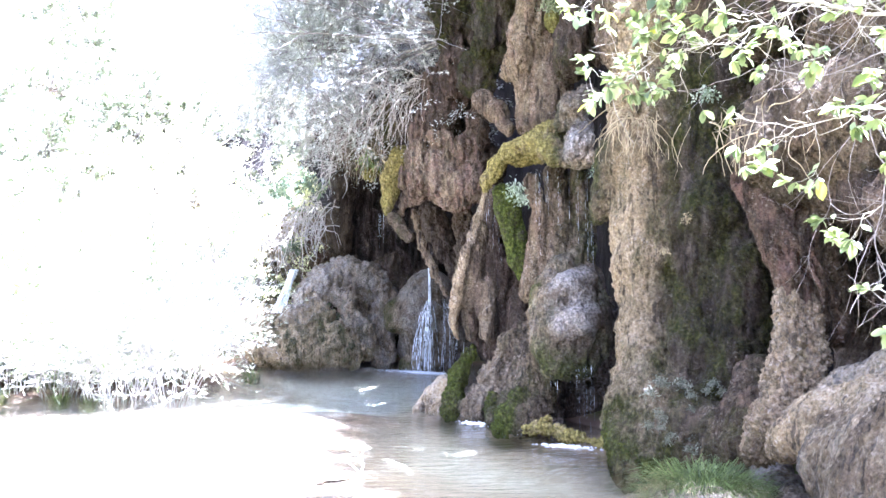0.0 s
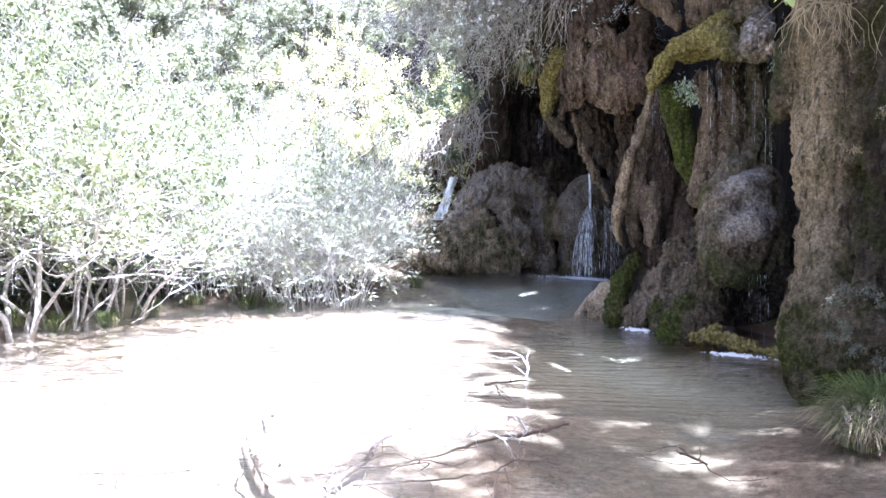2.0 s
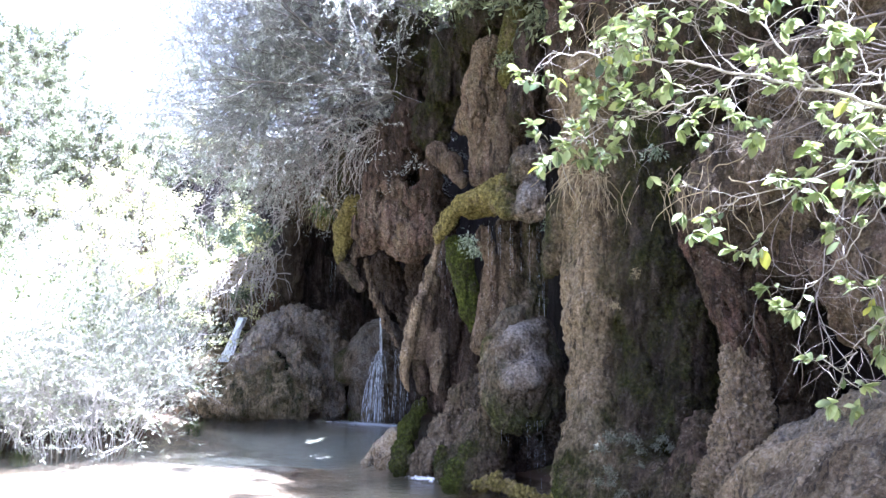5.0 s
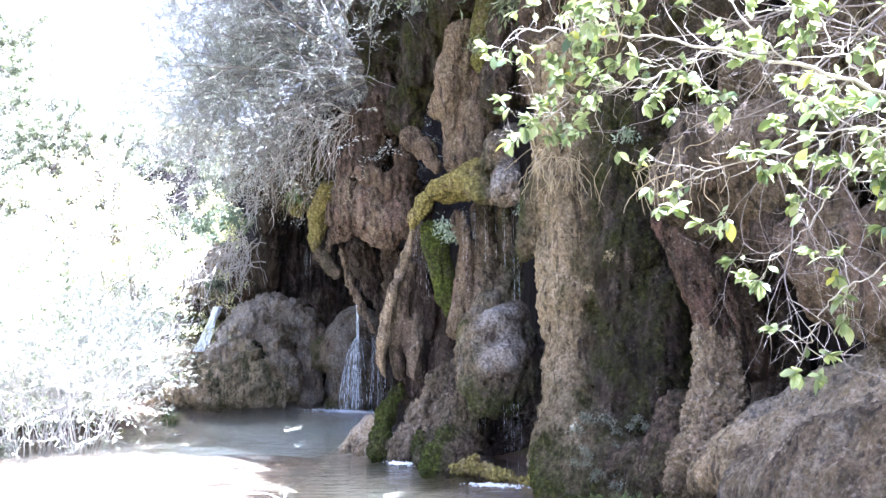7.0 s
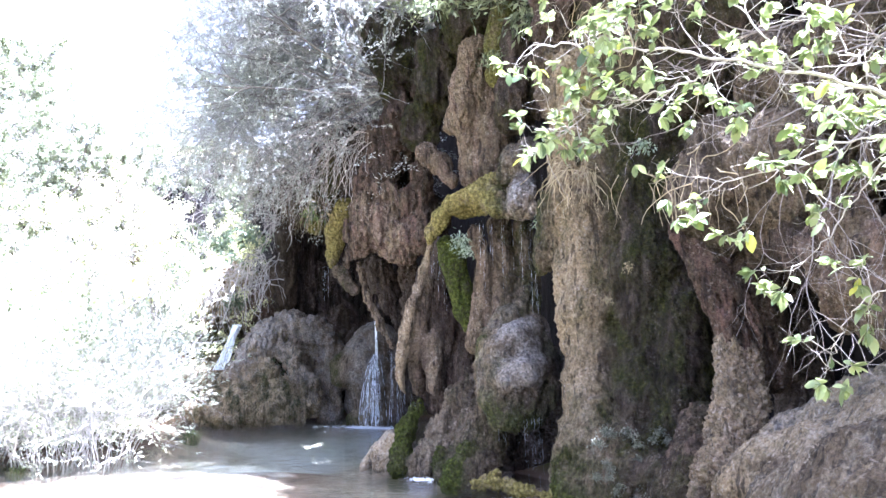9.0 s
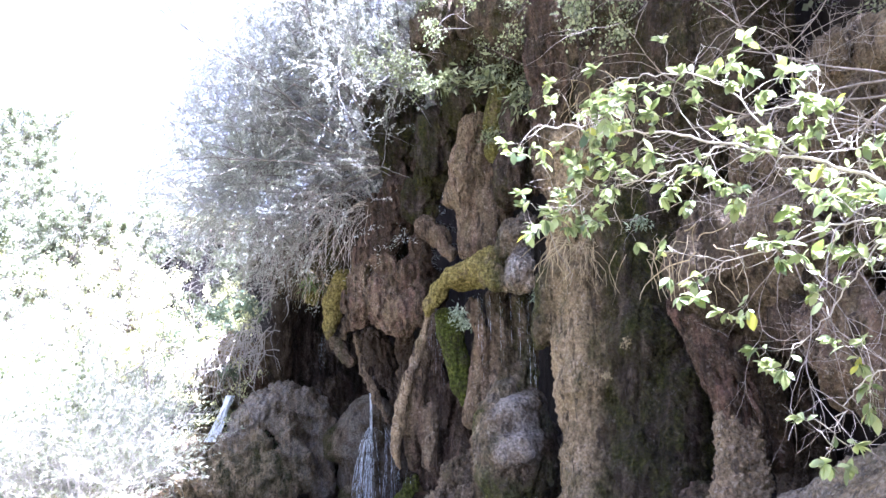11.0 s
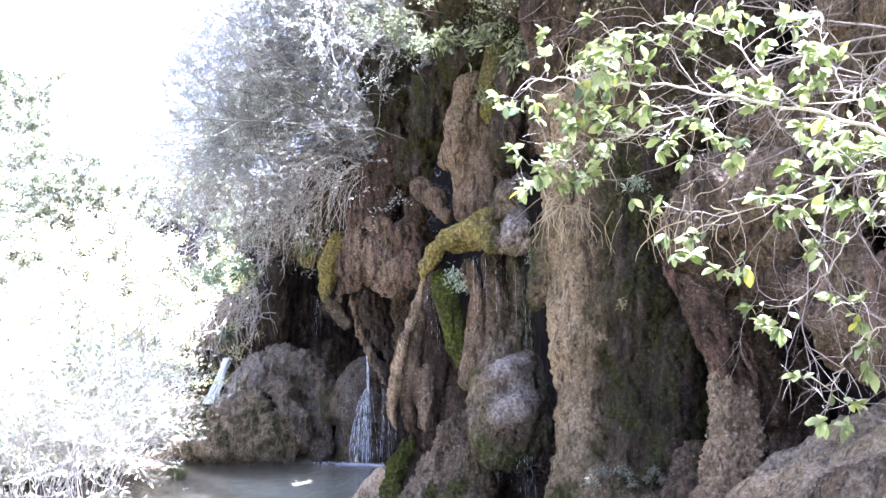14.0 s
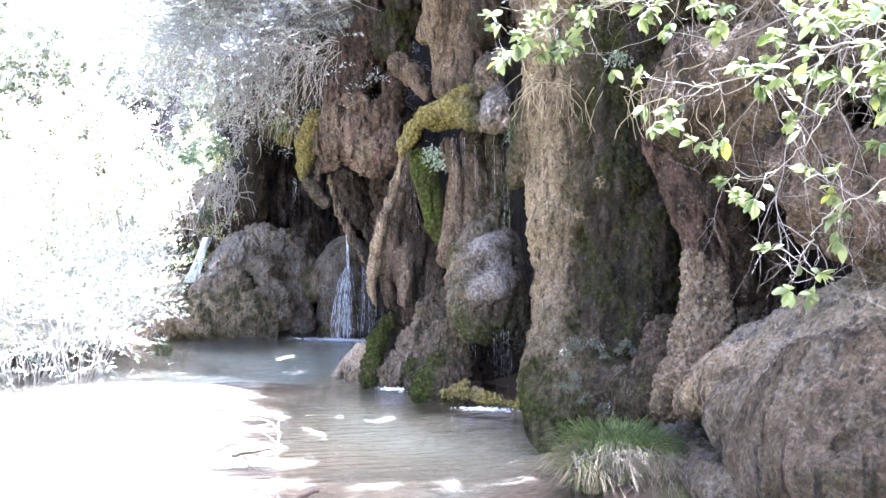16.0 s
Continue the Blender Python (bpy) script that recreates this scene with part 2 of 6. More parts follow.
def water_material():
    m, n, l, bs = mat("clear_pool_water")
    n.remove(bs)
    geo = n.new("ShaderNodeNewGeometry")
    mp = node(m, "ShaderNodeMapping", Scale=(0.9, 4.2, 1.0), Rotation=(0, 0, radians(-13)))
    l.new(geo.outputs["Position"], mp.inputs[0])
    rip = node(m, "ShaderNodeTexNoise", Scale=2.1, Detail=3.0, Roughness=0.5, Distortion=0.3)
    l.new(mp.outputs[0], rip.inputs["Vector"])
    small = noise_tex(m, 6.0, 3, 0.5, (1, 2.0, 1))
    # calm along the near bank, ruffled in the open middle
    xyz = n.new("ShaderNodeSeparateXYZ")
    l.new(geo.outputs["Position"], xyz.inputs[0])
    ruffle = calc(m, "MULTIPLY", rip.outputs[0], calc(m, "ADD", 0.15, calc(m, "MULTIPLY", span(m, xyz.outputs[1], 5.0, 9.5), calc(m, "ADD", 0.25, span(m, xyz.outputs[0], 0.5, -2.0)))))
    nb = bump(m, small, 0.5, 0.008, bump(m, ruffle, 1.0, 0.06))
    fr = node(m, "ShaderNodeFresnel", IOR=1.33)
    l.new(nb, fr.inputs["Normal"])
    tr = node(m, "ShaderNodeBsdfTransparent", Color=(0.965, 0.975, 0.95, 1))
    gl = node(m, "ShaderNodeBsdfGlossy", Color=(1, 1, 1, 1), Roughness=0.07)
    l.new(nb, gl.inputs["Normal"])
    mx = n.new("ShaderNodeMixShader")
    l.new(fr.outputs[0], mx.inputs[0])
    # fine lime in the water scatters a little pale blue light
    milk = node(m, "ShaderNodeBsdfDiffuse", Color=(0.64, 0.69, 0.62, 1))
    body = n.new("ShaderNodeMixShader")
    l.new(calc(m, "ADD", 0.012, calc(m, "MULTIPLY", span(m, xyz.outputs[1], 10.0, 18.0), calc(m, "MULTIPLY", span(m, xyz.outputs[0], -6.0, -3.0), 0.055))), body.inputs[0])
    l.new(tr.outputs[0], body.inputs[1])
    l.new(milk.outputs[0], body.inputs[2])
    l.new(body.outputs[0], mx.inputs[1])
    l.new(gl.outputs[0], mx.inputs[2])
    l.new(mx.outputs[0], n["Material Output"].inputs[0])
    return m


def falling_material(name, cover, tint):
    """Broken white water: bright streaks with gaps that let the rock show."""
    m, n, l, bs = mat(name)
    bs.inputs["Base Color"].default_value = (*tint, 1)
    bs.inputs["Roughness"].default_value = 0.25
    bs.inputs["Transmission Weight"].default_value = 0.1
    gaps = noise_tex(m, 9.0, 4, 0.6, (3, 3, 0.5))
    l.new(span(m, gaps, 0.66 - cover * 0.45, 0.80 - cover * 0.45), bs.inputs["Alpha"])
    return m


def leaf_material(name, dark, light, through_light=0.35, gloss=0.45):
    """Leaves that vary one by one, with light shining through."""
    m, n, l, bs = mat(name)
    geo = n.new("ShaderNodeNewGeometry")
    col = ramp(m, geo.outputs["Random Per Island"], (0.0, dark), (0.7, light), (1.0, tuple(min(1, c * 1.35) for c in light)))
    l.new(col, bs.inputs["Base Color"])
    bs.inputs["Roughness"].default_value = gloss
    tl = n.new("ShaderNodeBsdfTranslucent")
    l.new(mix(m, 0.35, col, (0.42, 0.46, 0.16)), tl.inputs[0])
    mx = n.new("ShaderNodeMixShader")
    mx.inputs[0].default_value = through_light
    l.new(bs.outputs[0], mx.inputs[1])
    l.new(tl.outputs[0], mx.inputs[2])
    l.new(mx.outputs[0], n["Material Output"].inputs[0])
    return m


def object_leaf_material():
    """Large leaves, each an object: fresh green to yellow, pale and matt."""
    m, n, l, bs = mat("broad_leaf")
    info = n.new("ShaderNodeObjectInfo")
    col = ramp(m, info.outputs["Random"], (0.0, (0.04, 0.075, 0.035)), (0.4, (0.13, 0.18, 0.07)), (0.72, (0.33, 0.38, 0.20)), (0.88, (0.42, 0.44, 0.10)), (1.0, (0.50, 0.47, 0.05)))
    spot = noise_tex(m, 60.0, 3)
    col = mix(m, calc(m, "MULTIPLY", span(m, spot, 0.5, 0.75), 0.35), col, (0.30, 0.26, 0.08))
    l.new(col, bs.inputs["Base Color"])
    bs.inputs["Roughness"].default_value = 0.3
    tl = n.new("ShaderNodeBsdfTranslucent")
    l.new(mix(m, 0.45, col, (0.40, 0.47, 0.06)), tl.inputs[0])
    mx = n.new("ShaderNodeMixShader")
    mx.inputs[0].default_value = 0.38
    l.new(bs.outputs[0], mx.inputs[1])
    l.new(tl.outputs[0], mx.inputs[2])
    l.new(mx.outputs[0], n["Material Output"].inputs[0])
    return m


def bark_material(name, dark, light, scale=18.0):
    m, n, l, bs = mat(name)
    g = noise_tex(m, scale, 5, 0.65)
    l.new(ramp(m, g, (0.3, dark), (0.7, light)), bs.inputs["Base Color"])
    bs.inputs["Roughness"].default_value = 0.8
    l.new(bump(m, g, 0.6, 0.01), bs.inputs["Normal"])
    return m


TUFA = rock_material()
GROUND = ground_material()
WATER = water_material()
FALL = falling_material("white_falling_water", 0.75, (0.80, 0.86, 0.92))
THIN_FALL = falling_material("thin_falling_water", 0.45, (0.75, 0.80, 0.86))
FOAM = falling_material("foam", 0.85, (0.85, 0.90, 0.94))
WILLOW = leaf_material("willow_leaf", (0.032, 0.045, 0.02), (0.28, 0.31, 0.17), 0.32, 0.6)
GREY_WILLOW = leaf_material("grey_willow_leaf", (0.20, 0.22, 0.16), (0.54, 0.57, 0.45), 0.38, 0.6)
OVERHANG = leaf_material("grey_green_leaf", (0.22, 0.225, 0.22), (0.54, 0.55, 0.535), 0.5, 0.8)
YELLOW = leaf_material("yellow_green_leaf", (0.46, 0.47, 0.22), (0.74, 0.73, 0.42), 0.4)
PALE = leaf_material("pale_leaf", (0.24, 0.25, 0.20), (0.46, 0.47, 0.40), 0.4)
DARK_GREEN = leaf_material("dark_green_leaf", (0.035, 0.06, 0.035), (0.13, 0.165, 0.105), 0.25)
HILL_GREEN = leaf_material("hill_leaf", (0.12, 0.135, 0.09), (0.32, 0.34, 0.25), 0.38, 0.6)
GRASS = leaf_material("grass_blade", (0.015, 0.028, 0.008), (0.13, 0.18, 0.05), 0.3)
STRAW = leaf_material("dry_grass", (0.22, 0.17, 0.09), (0.46, 0.38, 0.23), 0.25)
DRY_ROOT = leaf_material("dry_root", (0.06, 0.047, 0.034), (0.26, 0.22, 0.165), 0.1, 0.7)
BROAD = object_leaf_material()
SMALL_BROAD = leaf_material("small_broad_leaf", (0.05, 0.085, 0.03), (0.33, 0.39, 0.19), 0.32, 0.33)
PALE_BARK = bark_material("pale_bark", (0.20, 0.17, 0.14), (0.52, 0.48, 0.42))
GREY_BARK = bark_material("grey_bark", (0.12, 0.10, 0.085), (0.34, 0.30, 0.26))
DULL_FERN = leaf_material("grey_green_fern", (0.04, 0.042, 0.03), (0.19, 0.195, 0.145), 0.2)
FERN = leaf_material("silver_fern", (0.12, 0.17, 0.09), (0.34, 0.40, 0.30), 0.3)
BLEACHED = bark_material("bleached_wood", (0.30, 0.27, 0.235), (0.58, 0.54, 0.49), 30.0)
DARK_TWIG = bark_material("dark_twig", (0.07, 0.062, 0.055), (0.24, 0.22, 0.19), 30.0)
GREY_TWIG = bark_material("grey_twig", (0.26, 0.25, 0.225), (0.58, 0.565, 0.53), 30.0)
SHRUB_TWIG = bark_material("shrub_twig", (0.14, 0.135, 0.13), (0.36, 0.35, 0.34), 30.0)
SOAKED_AND_SHADOW = bark_material("soaked_wood_and_shadow", (0.055, 0.038, 0.028), (0.17, 0.12, 0.085), 30.0)


# ---- mesh builders ----
LATTICE = np.random.default_rng(7).random((48, 48, 48)).astype(np.float32)


def vnoise(p, scale):
    """Smooth noise in 0..1 at the points p (n, 3), with lumps about 1/scale metres wide."""
    q = np.asarray(p, np.float32) * scale + 1000.3
    i = np.floor(q).astype(np.int32)
    f = q - i
    f = f * f * (3 - 2 * f)
    a, b = i % 48, (i + 1) % 48
    x0, x1, y0, y1, z0, z1 = a[..., 0], b[..., 0], a[..., 1], b[..., 1], a[..., 2], b[..., 2]
    fx, fy, fz = f[..., 0], f[..., 1], f[..., 2]
    c0 = LATTICE[x0, y0, z0] * (1 - fx) + LATTICE[x1, y0, z0] * fx
    c1 = LATTICE[x0, y1, z0] * (1 - fx) + LATTICE[x1, y1, z0] * fx
    c2 = LATTICE[x0, y0, z1] * (1 - fx) + LATTICE[x1, y0, z1] * fx
    c3 = LATTICE[x0, y1, z1] * (1 - fx) + LATTICE[x1, y1, z1] * fx
    return (c0 * (1 - fy) + c1 * fy) * (1 - fz) + (c2 * (1 - fy) + c3 * fy) * fz


def mesh_of(name, verts, faces, material, smooth=False):
    """A mesh from arrays of points and of equal-sided faces."""
    me = bpy.data.meshes.new(name)
    faces = np.asarray(faces, np.int32)
    me.vertices.add(len(verts))
    me.vertices.foreach_set("co", np.asarray(verts, np.float32).ravel())
    me.loops.add(faces.size)
    me.loops.foreach_set("vertex_index", faces.ravel())
    me.polygons.add(len(faces))
    me.polygons.foreach_set("loop_start", np.arange(0, faces.size, faces.shape[1], dtype=np.int32))
    if smooth:
        me.polygons.foreach_set("use_smooth", np.ones(len(faces), bool))
    me.update(calc_edges=True)
    me.materials.append(material)
    return me


def thing(name, label, category, x=0, y=0, z=0, group="", kind=""):
    """An Empty at a thing's base, to carry its parts."""
    ob = tagged(new(name), label, category, group, kind)
    ob.location = (x, y, z)
    return ob


def part(name, me, parent, label=""):
    ob = new(name, me)
    ob.parent = parent
    return tagged(ob, label)


def tubes(lines, sides=5):
    """Round tapered tubes along lines of (points (n, 3), radii (n,))."""
    vs, fs, at = [], [], 0
    turn = np.arange(sides) * 2 * np.pi / sides
    for pts, rad in lines:
        pts = np.asarray(pts, float)
        t = np.gradient(pts, axis=0)
        t /= np.linalg.norm(t, axis=1, keepdims=True) + 1e-9
        up = np.where(np.abs(t[:, 2:3]) > 0.9, np.array([[1.0, 0, 0]]), np.array([[0, 0, 1.0]]))
        a = np.cross(t, up)
        a /= np.linalg.norm(a, axis=1, keepdims=True) + 1e-9
        b = np.cross(a, t)
        ring = pts[:, None] + np.asarray(rad)[:, None, None] * (np.cos(turn)[None, :, None] * a[:, None] + np.sin(turn)[None, :, None] * b[:, None])
        n = len(pts)
        vs.append(ring.reshape(-1, 3))
        k = np.arange(sides)
        rows = np.arange(n - 1)[:, None] * sides
        k2 = (k + 1) % sides
        quad = np.stack([rows + k, rows + k2, rows + sides + k2, rows + sides + k], -1).reshape(-1, 4)
        fs.append(quad + at)
        at += n * sides
    return np.concatenate(vs), np.concatenate(fs)


def leaves(rng, places, size, width, droop=0.2, aim=None):
    """Many small pointed leaves, one folded rhomb each."""
    n = len(places)
    d = rng.normal(size=(n, 3))
    d[:, 2] -= droop * 2
    if aim is not None:
        d += aim
    d /= np.linalg.norm(d, axis=1, keepdims=True)
    s = np.cross(d, rng.normal(size=(n, 3)))
    s /= np.linalg.norm(s, axis=1, keepdims=True)
    up = np.cross(s, d)
    ln = size * rng.uniform(0.6, 1.25, (n, 1))
    w = ln * width
    a = places
    mid = places + d * ln * 0.5 - up * ln * 0.08
    v = np.stack([a, mid + s * w, places + d * ln, mid - s * w], 1).reshape(-1, 3)
    return v, np.arange(4 * n).reshape(-1, 4)


def branch_out(rng, start, aim, length, radius, levels, wander=0.25, lift=0.0, fork=4, out=None):
    """A branching stem: lines of points and radii, level by level."""
    out = [] if out is None else out
    n = 7
    pts = [np.asarray(start, float)]
    d = np.asarray(aim, float) / np.linalg.norm(aim)
    for k in range(n):
        d = d + rng.normal(size=3) * wander + np.array([0, 0, lift])
        d /= np.linalg.norm(d)
        pts.append(pts[-1] + d * length / n)
    pts = np.array(pts)
    out.append((pts, np.linspace(radius, radius * 0.35, n + 1), levels))
    if levels > 0:
        for k in range(fork):
            i = rng.integers(3, n + 1)
            side = rng.normal(size=3)
            base = pts[i] - pts[i - 1]
            base /= np.linalg.norm(base)
            branch_out(rng, pts[i], base * 0.75 + side * 0.55, length * rng.uniform(0.45, 0.7), radius * 0.5, levels - 1, wander, lift, fork, out)
    return out


def along(rng, lines, count, jitter, low=-9.0, kept=0.33):
    """Random places along the thin ends of branches."""
    ends = [p for p, r, lv in lines if lv == 0 and rng.random() < kept]
    pick = rng.integers(0, len(ends), count)
    t = rng.uniform(1.0, 6.99, count)
    i = t.astype(int)
    arr = np.array(ends)
    a, b = arr[pick, i], arr[pick, np.minimum(i + 1, 7)]
    p = a + (b - a) * (t - i)[:, None] + rng.normal(size=(count, 3)) * jitter
    return p[p[:, 2] > low + rng.normal(size=count) * 0.4]


def sprigs(rng, lines, count, jitter, kept=0.85, low=-9.0):
    """Random places along the thin ends of branches, and the way each twig runs there."""
    arr = np.array([p for p, r, lv in lines if lv == 0 and rng.random() < kept])
    pick = rng.integers(0, len(arr), count)
    t = 7 * rng.uniform(0.02, 0.999, count) ** 0.7
    i = t.astype(int)
    a, b = arr[pick, i], arr[pick, i + 1]
    p = a + (b - a) * (t - i)[:, None] + rng.normal(size=(count, 3)) * jitter
    way = (b - a) / (np.linalg.norm(b - a, axis=1, keepdims=True) + 1e-9)
    keep = p[:, 2] > low + rng.normal(size=count) * 0.4
    return p[keep], way[keep]


# ---- rock forms ----
FORMS = {}


def form(moss, tan, red, wet, *chain):
    return (moss, tan, red, wet), chain


def cone_distance(p, a, b):
    """Distance from points to a round cone between two (x, y, z, radius)."""
    pa = p - np.array(a[:3], np.float32)
    ba = np.array(b[:3], np.float32) - np.array(a[:3], np.float32)
    h = np.clip((pa @ ba) / max(float(ba @ ba), 1e-6), 0, 1)
    return np.linalg.norm(pa - h[..., None] * ba, axis=-1) - (a[3] + (b[3] - a[3]) * h)


def crease(n):
    """Narrow grooves where a noise passes its middle value."""
    return np.maximum(0, 1 - np.abs(n - 0.5) * 7) ** 1.5


def knobs(p, scale):
    """Distance to the nearest of scattered points, 0..1: round knobs like cauliflower."""
    q = p * scale
    i = np.floor(q).astype(np.int32)
    best = np.full(len(p), 9.0)
    for o in np.ndindex(3, 3, 3):
        c = i + np.array(o) - 1
        w = c % 48
        jit = np.stack([LATTICE[w[:, 0], w[:, 1], w[:, 2]], LATTICE[w[:, 1], w[:, 2], w[:, 0]], LATTICE[w[:, 2], w[:, 0], w[:, 1]]], -1)
        best = np.minimum(best, ((c + jit - q) ** 2).sum(-1))
    return np.minimum(np.sqrt(best), 1)


def rock(name, forms, cell, label, category="rock", rough=1.0, soft=0.08, flute=0.8, pits=1.0, lump=1.0, parent=None):
    """One solid of melted round forms, fluted and pitted like tufa, with its cover of moss, stains and painted shade.
    """
    segs = []
    for cover, chain in forms:
        chain = chain if len(chain) > 1 else (chain[0], (*chain[0][:2], chain[0][2] + 0.02, chain[0][3]))
        segs += [(cover, a, b) for a, b in zip(chain, chain[1:])]
    ends = np.array([s for _, a, b in segs for s in (a, b)])
    lo = (ends[:, :3] - ends[:, 3:]).min(0) - 0.4
    hi = (ends[:, :3] + ends[:, 3:]).max(0) + 0.4
    dim = np.ceil((hi - lo) / cell).astype(int) + 1
    field = np.full(dim, 1.0, np.float32)
    girth = np.full(dim, 0.4, np.float32)
    for cover, a, b in segs:
        e = np.array([a, b])
        m0 = np.maximum(((e[:, :3] - e[:, 3:]).min(0) - 0.45 - lo) // cell, 0).astype(int)
        m1 = np.minimum(((e[:, :3] + e[:, 3:]).max(0) + 0.45 - lo) // cell + 2, dim).astype(int)
        ax = [lo[k] + cell * np.arange(m0[k], m1[k], dtype=np.float32) for k in range(3)]
        p = np.stack(np.meshgrid(*ax, indexing="ij"), -1).astype(np.float32)
        d = cone_distance(p, a, b)
        sl = tuple(slice(m0[k], m1[k]) for k in range(3))
        old = field[sl]
        girth[sl] = np.where(d < old, np.float32((a[3] + b[3]) / 2), girth[sl])
        if cover[0] < 0:
            field[sl] = np.maximum(old, -d)
            continue
        h = np.maximum(soft - np.abs(old - d), 0) / soft
        field[sl] = np.minimum(old, d) - h * h * soft * 0.25
    # lumps and hanging flutes carved into the solid near its skin
    near = np.argwhere(np.abs(field) < 0.42)
    p = (near * cell + lo).astype(np.float32)
    tall = p * np.array([1, 1, 0.22], np.float32)
    lean = tall + (vnoise(p, 2.2) * 0.25)[:, None]
    bend = (vnoise(p, 1.0) - 0.5) * 0.20 + (vnoise(p, 2.3) - 0.5) * 0.16 + crease(vnoise(lean, 2.6)) * 0.17 * flute + (vnoise(p, 4.3) - 0.5) * 0.09
    bend += crease(vnoise(lean + 7, 6.0)) * 0.08 * flute + (vnoise(lean + 3, 9.0) - 0.5) * 0.07 * flute
    # slim forms are carved less deep
    slim = np.clip(girth[near[:, 0], near[:, 1], near[:, 2]] / 0.42, 0.22, 1.15)
    field[near[:, 0], near[:, 1], near[:, 2]] += bend * slim * rough
    # skin by surface nets
    inside = field < 0
    idx = np.full(np.array(dim) - 1, -1, np.int32)
    corner = [(i, j, k) for i in (0, 1) for j in (0, 1) for k in (0, 1)]
    cnt = sum(inside[i:dim[0] - 1 + i, j:dim[1] - 1 + j, k:dim[2] - 1 + k].astype(np.int8) for i, j, k in corner)
    cells = np.argwhere((cnt > 0) & (cnt < 8))
    idx[cells[:, 0], cells[:, 1], cells[:, 2]] = np.arange(len(cells))
    acc = np.zeros((len(cells), 3), np.float32)
    num = np.zeros(len(cells), np.float32)
    val = {c: field[cells[:, 0] + c[0], cells[:, 1] + c[1], cells[:, 2] + c[2]] for c in corner}
    for c in corner:
        for k in range(3):
            if c[k] == 0:
                e = tuple(1 if q == k else c[q] for q in range(3))
                va, vb = val[c], val[e]
                cross = (va < 0) != (vb < 0)
                f = np.where(cross, va / np.where(cross, va - vb, 1), 0)
                pt = np.tile(np.array(c, np.float32), (len(cells), 1))
                pt[:, k] = f
                acc += pt * cross[:, None]
                num += cross
    v = (cells + acc / num[:, None]) * cell + lo
    quads = []
    for k in range(3):
        u, w = (k + 1) % 3, (k + 2) % 3
        s0 = tuple(slice(0, dim[q] - 1) if q == k else slice(1, dim[q] - 1) for q in range(3))
        s1 = tuple(slice(1, dim[q]) if q == k else slice(1, dim[q] - 1) for q in range(3))
        a, b = inside[s0], inside[s1]
        e = np.argwhere(a != b)
        flip = a[e[:, 0], e[:, 1], e[:, 2]]
        e = e + np.array([0 if q == k else 1 for q in range(3)])
        du, dw = np.eye(3, dtype=int)[u], np.eye(3, dtype=int)[w]
        q4 = np.stack([idx[tuple((e - s).T)] for s in (du * 0, du, du + dw, dw)], 1)
        q4 = np.where(flip[:, None], q4[:, ::-1], q4)
        quads.append(q4)
    faces = np.concatenate(quads)
    faces = faces[(faces >= 0).all(1)][:, ::-1]
    # fine pebbly relief along the normals
    fn = np.cross(v[faces[:, 2]] - v[faces[:, 0]], v[faces[:, 3]] - v[faces[:, 1]])
    nr = np.zeros_like(v)
    for k in range(4):
        for ax3 in range(3):
            nr[:, ax3] += np.bincount(faces[:, k], fn[:, ax3], len(v))
    nr /= np.linalg.norm(nr, axis=1, keepdims=True) + 1e-9
    u = v / lump
    hang = u * np.array([1, 1, 0.3])
    knob = (0.45 - knobs(u, 7.0)) * 0.07 * np.maximum(0, vnoise(u, 1.7) - 0.35) + (0.45 - knobs(u * np.array([1, 1, 0.6]), 15.0)) * 0.05
    knob += (vnoise(hang, 15.0) - 0.5) * 0.05 * flute + (vnoise(u, 26.0) - 0.5) * 0.03
    v = v + nr * knob[:, None] * (rough * pits * lump)
    me = mesh_of(name, v, faces, TUFA, True)
    wsum, csum = np.zeros(len(v)), np.zeros((len(v), 4))
    for cover, a, b in [s for s in segs if s[0][0] >= 0]:
        w8 = np.exp(-np.maximum(cone_distance(v.astype(np.float32), a, b), -0.1) / 0.11)
        wsum += w8
        csum += w8[:, None] * np.array(cover)
    layer = me.attributes.new("cover", "FLOAT_COLOR", "POINT")
    layer.data.foreach_set("color", (csum / (wsum[:, None] + 1e-12)).astype(np.float32).ravel())
    if parent is not None:
        return part(name, me, parent, label)
    return tagged(new(name, me), label, category)


def rock_of(name, label, category, *pieces):
    """A rock of several forms of their own: (part, cell, rough, soft, flute, pits, lump)."""
    ob = thing(name, label, category)
    for piece, *sets in pieces:
        rock(piece, FORMS[name + "/" + piece], sets[0], "", "", *sets[1:], parent=ob)
    return ob


# ---- the ground: pool bed, banks, plateau over the cliff, wooded slope ----
POOL = [(-13.5, 4.0), (-8.2, 4.2), (-5.4, 3.7), (-3.4, 3.0), (-0.4, 1.9), (1.7, 3.0), (2.1, 5.4), (2.0, 6.6), (2.9, 8.0), (3.6, 9.6), (2.6, 11.4), (1.8, 13.2),
        (0.8, 15.2), (1.2, 17.5), (1.4, 20.5), (1.2, 23.6), (-3, 24.6), (-7, 25.2), (-6.2, 21), (-5.2, 18.2), (-7.0, 16.9), (-8.6, 15.7), (-12.6, 19.6),
        (-11.4, 14.4), (-10.0, 11.3), (-12, 10.4), (-13, 8.6)]
CLIFF = [(90, -60), (9, -8), (5.7, 0), (4.6, 5.0), (4.2, 9.5), (3.4, 12.3), (2.6, 14.8), (2.0, 18), (2.0, 25.2), (-4, 27.2), (-8, 30), (-14, 38), (-40, 70), (90, 90)]


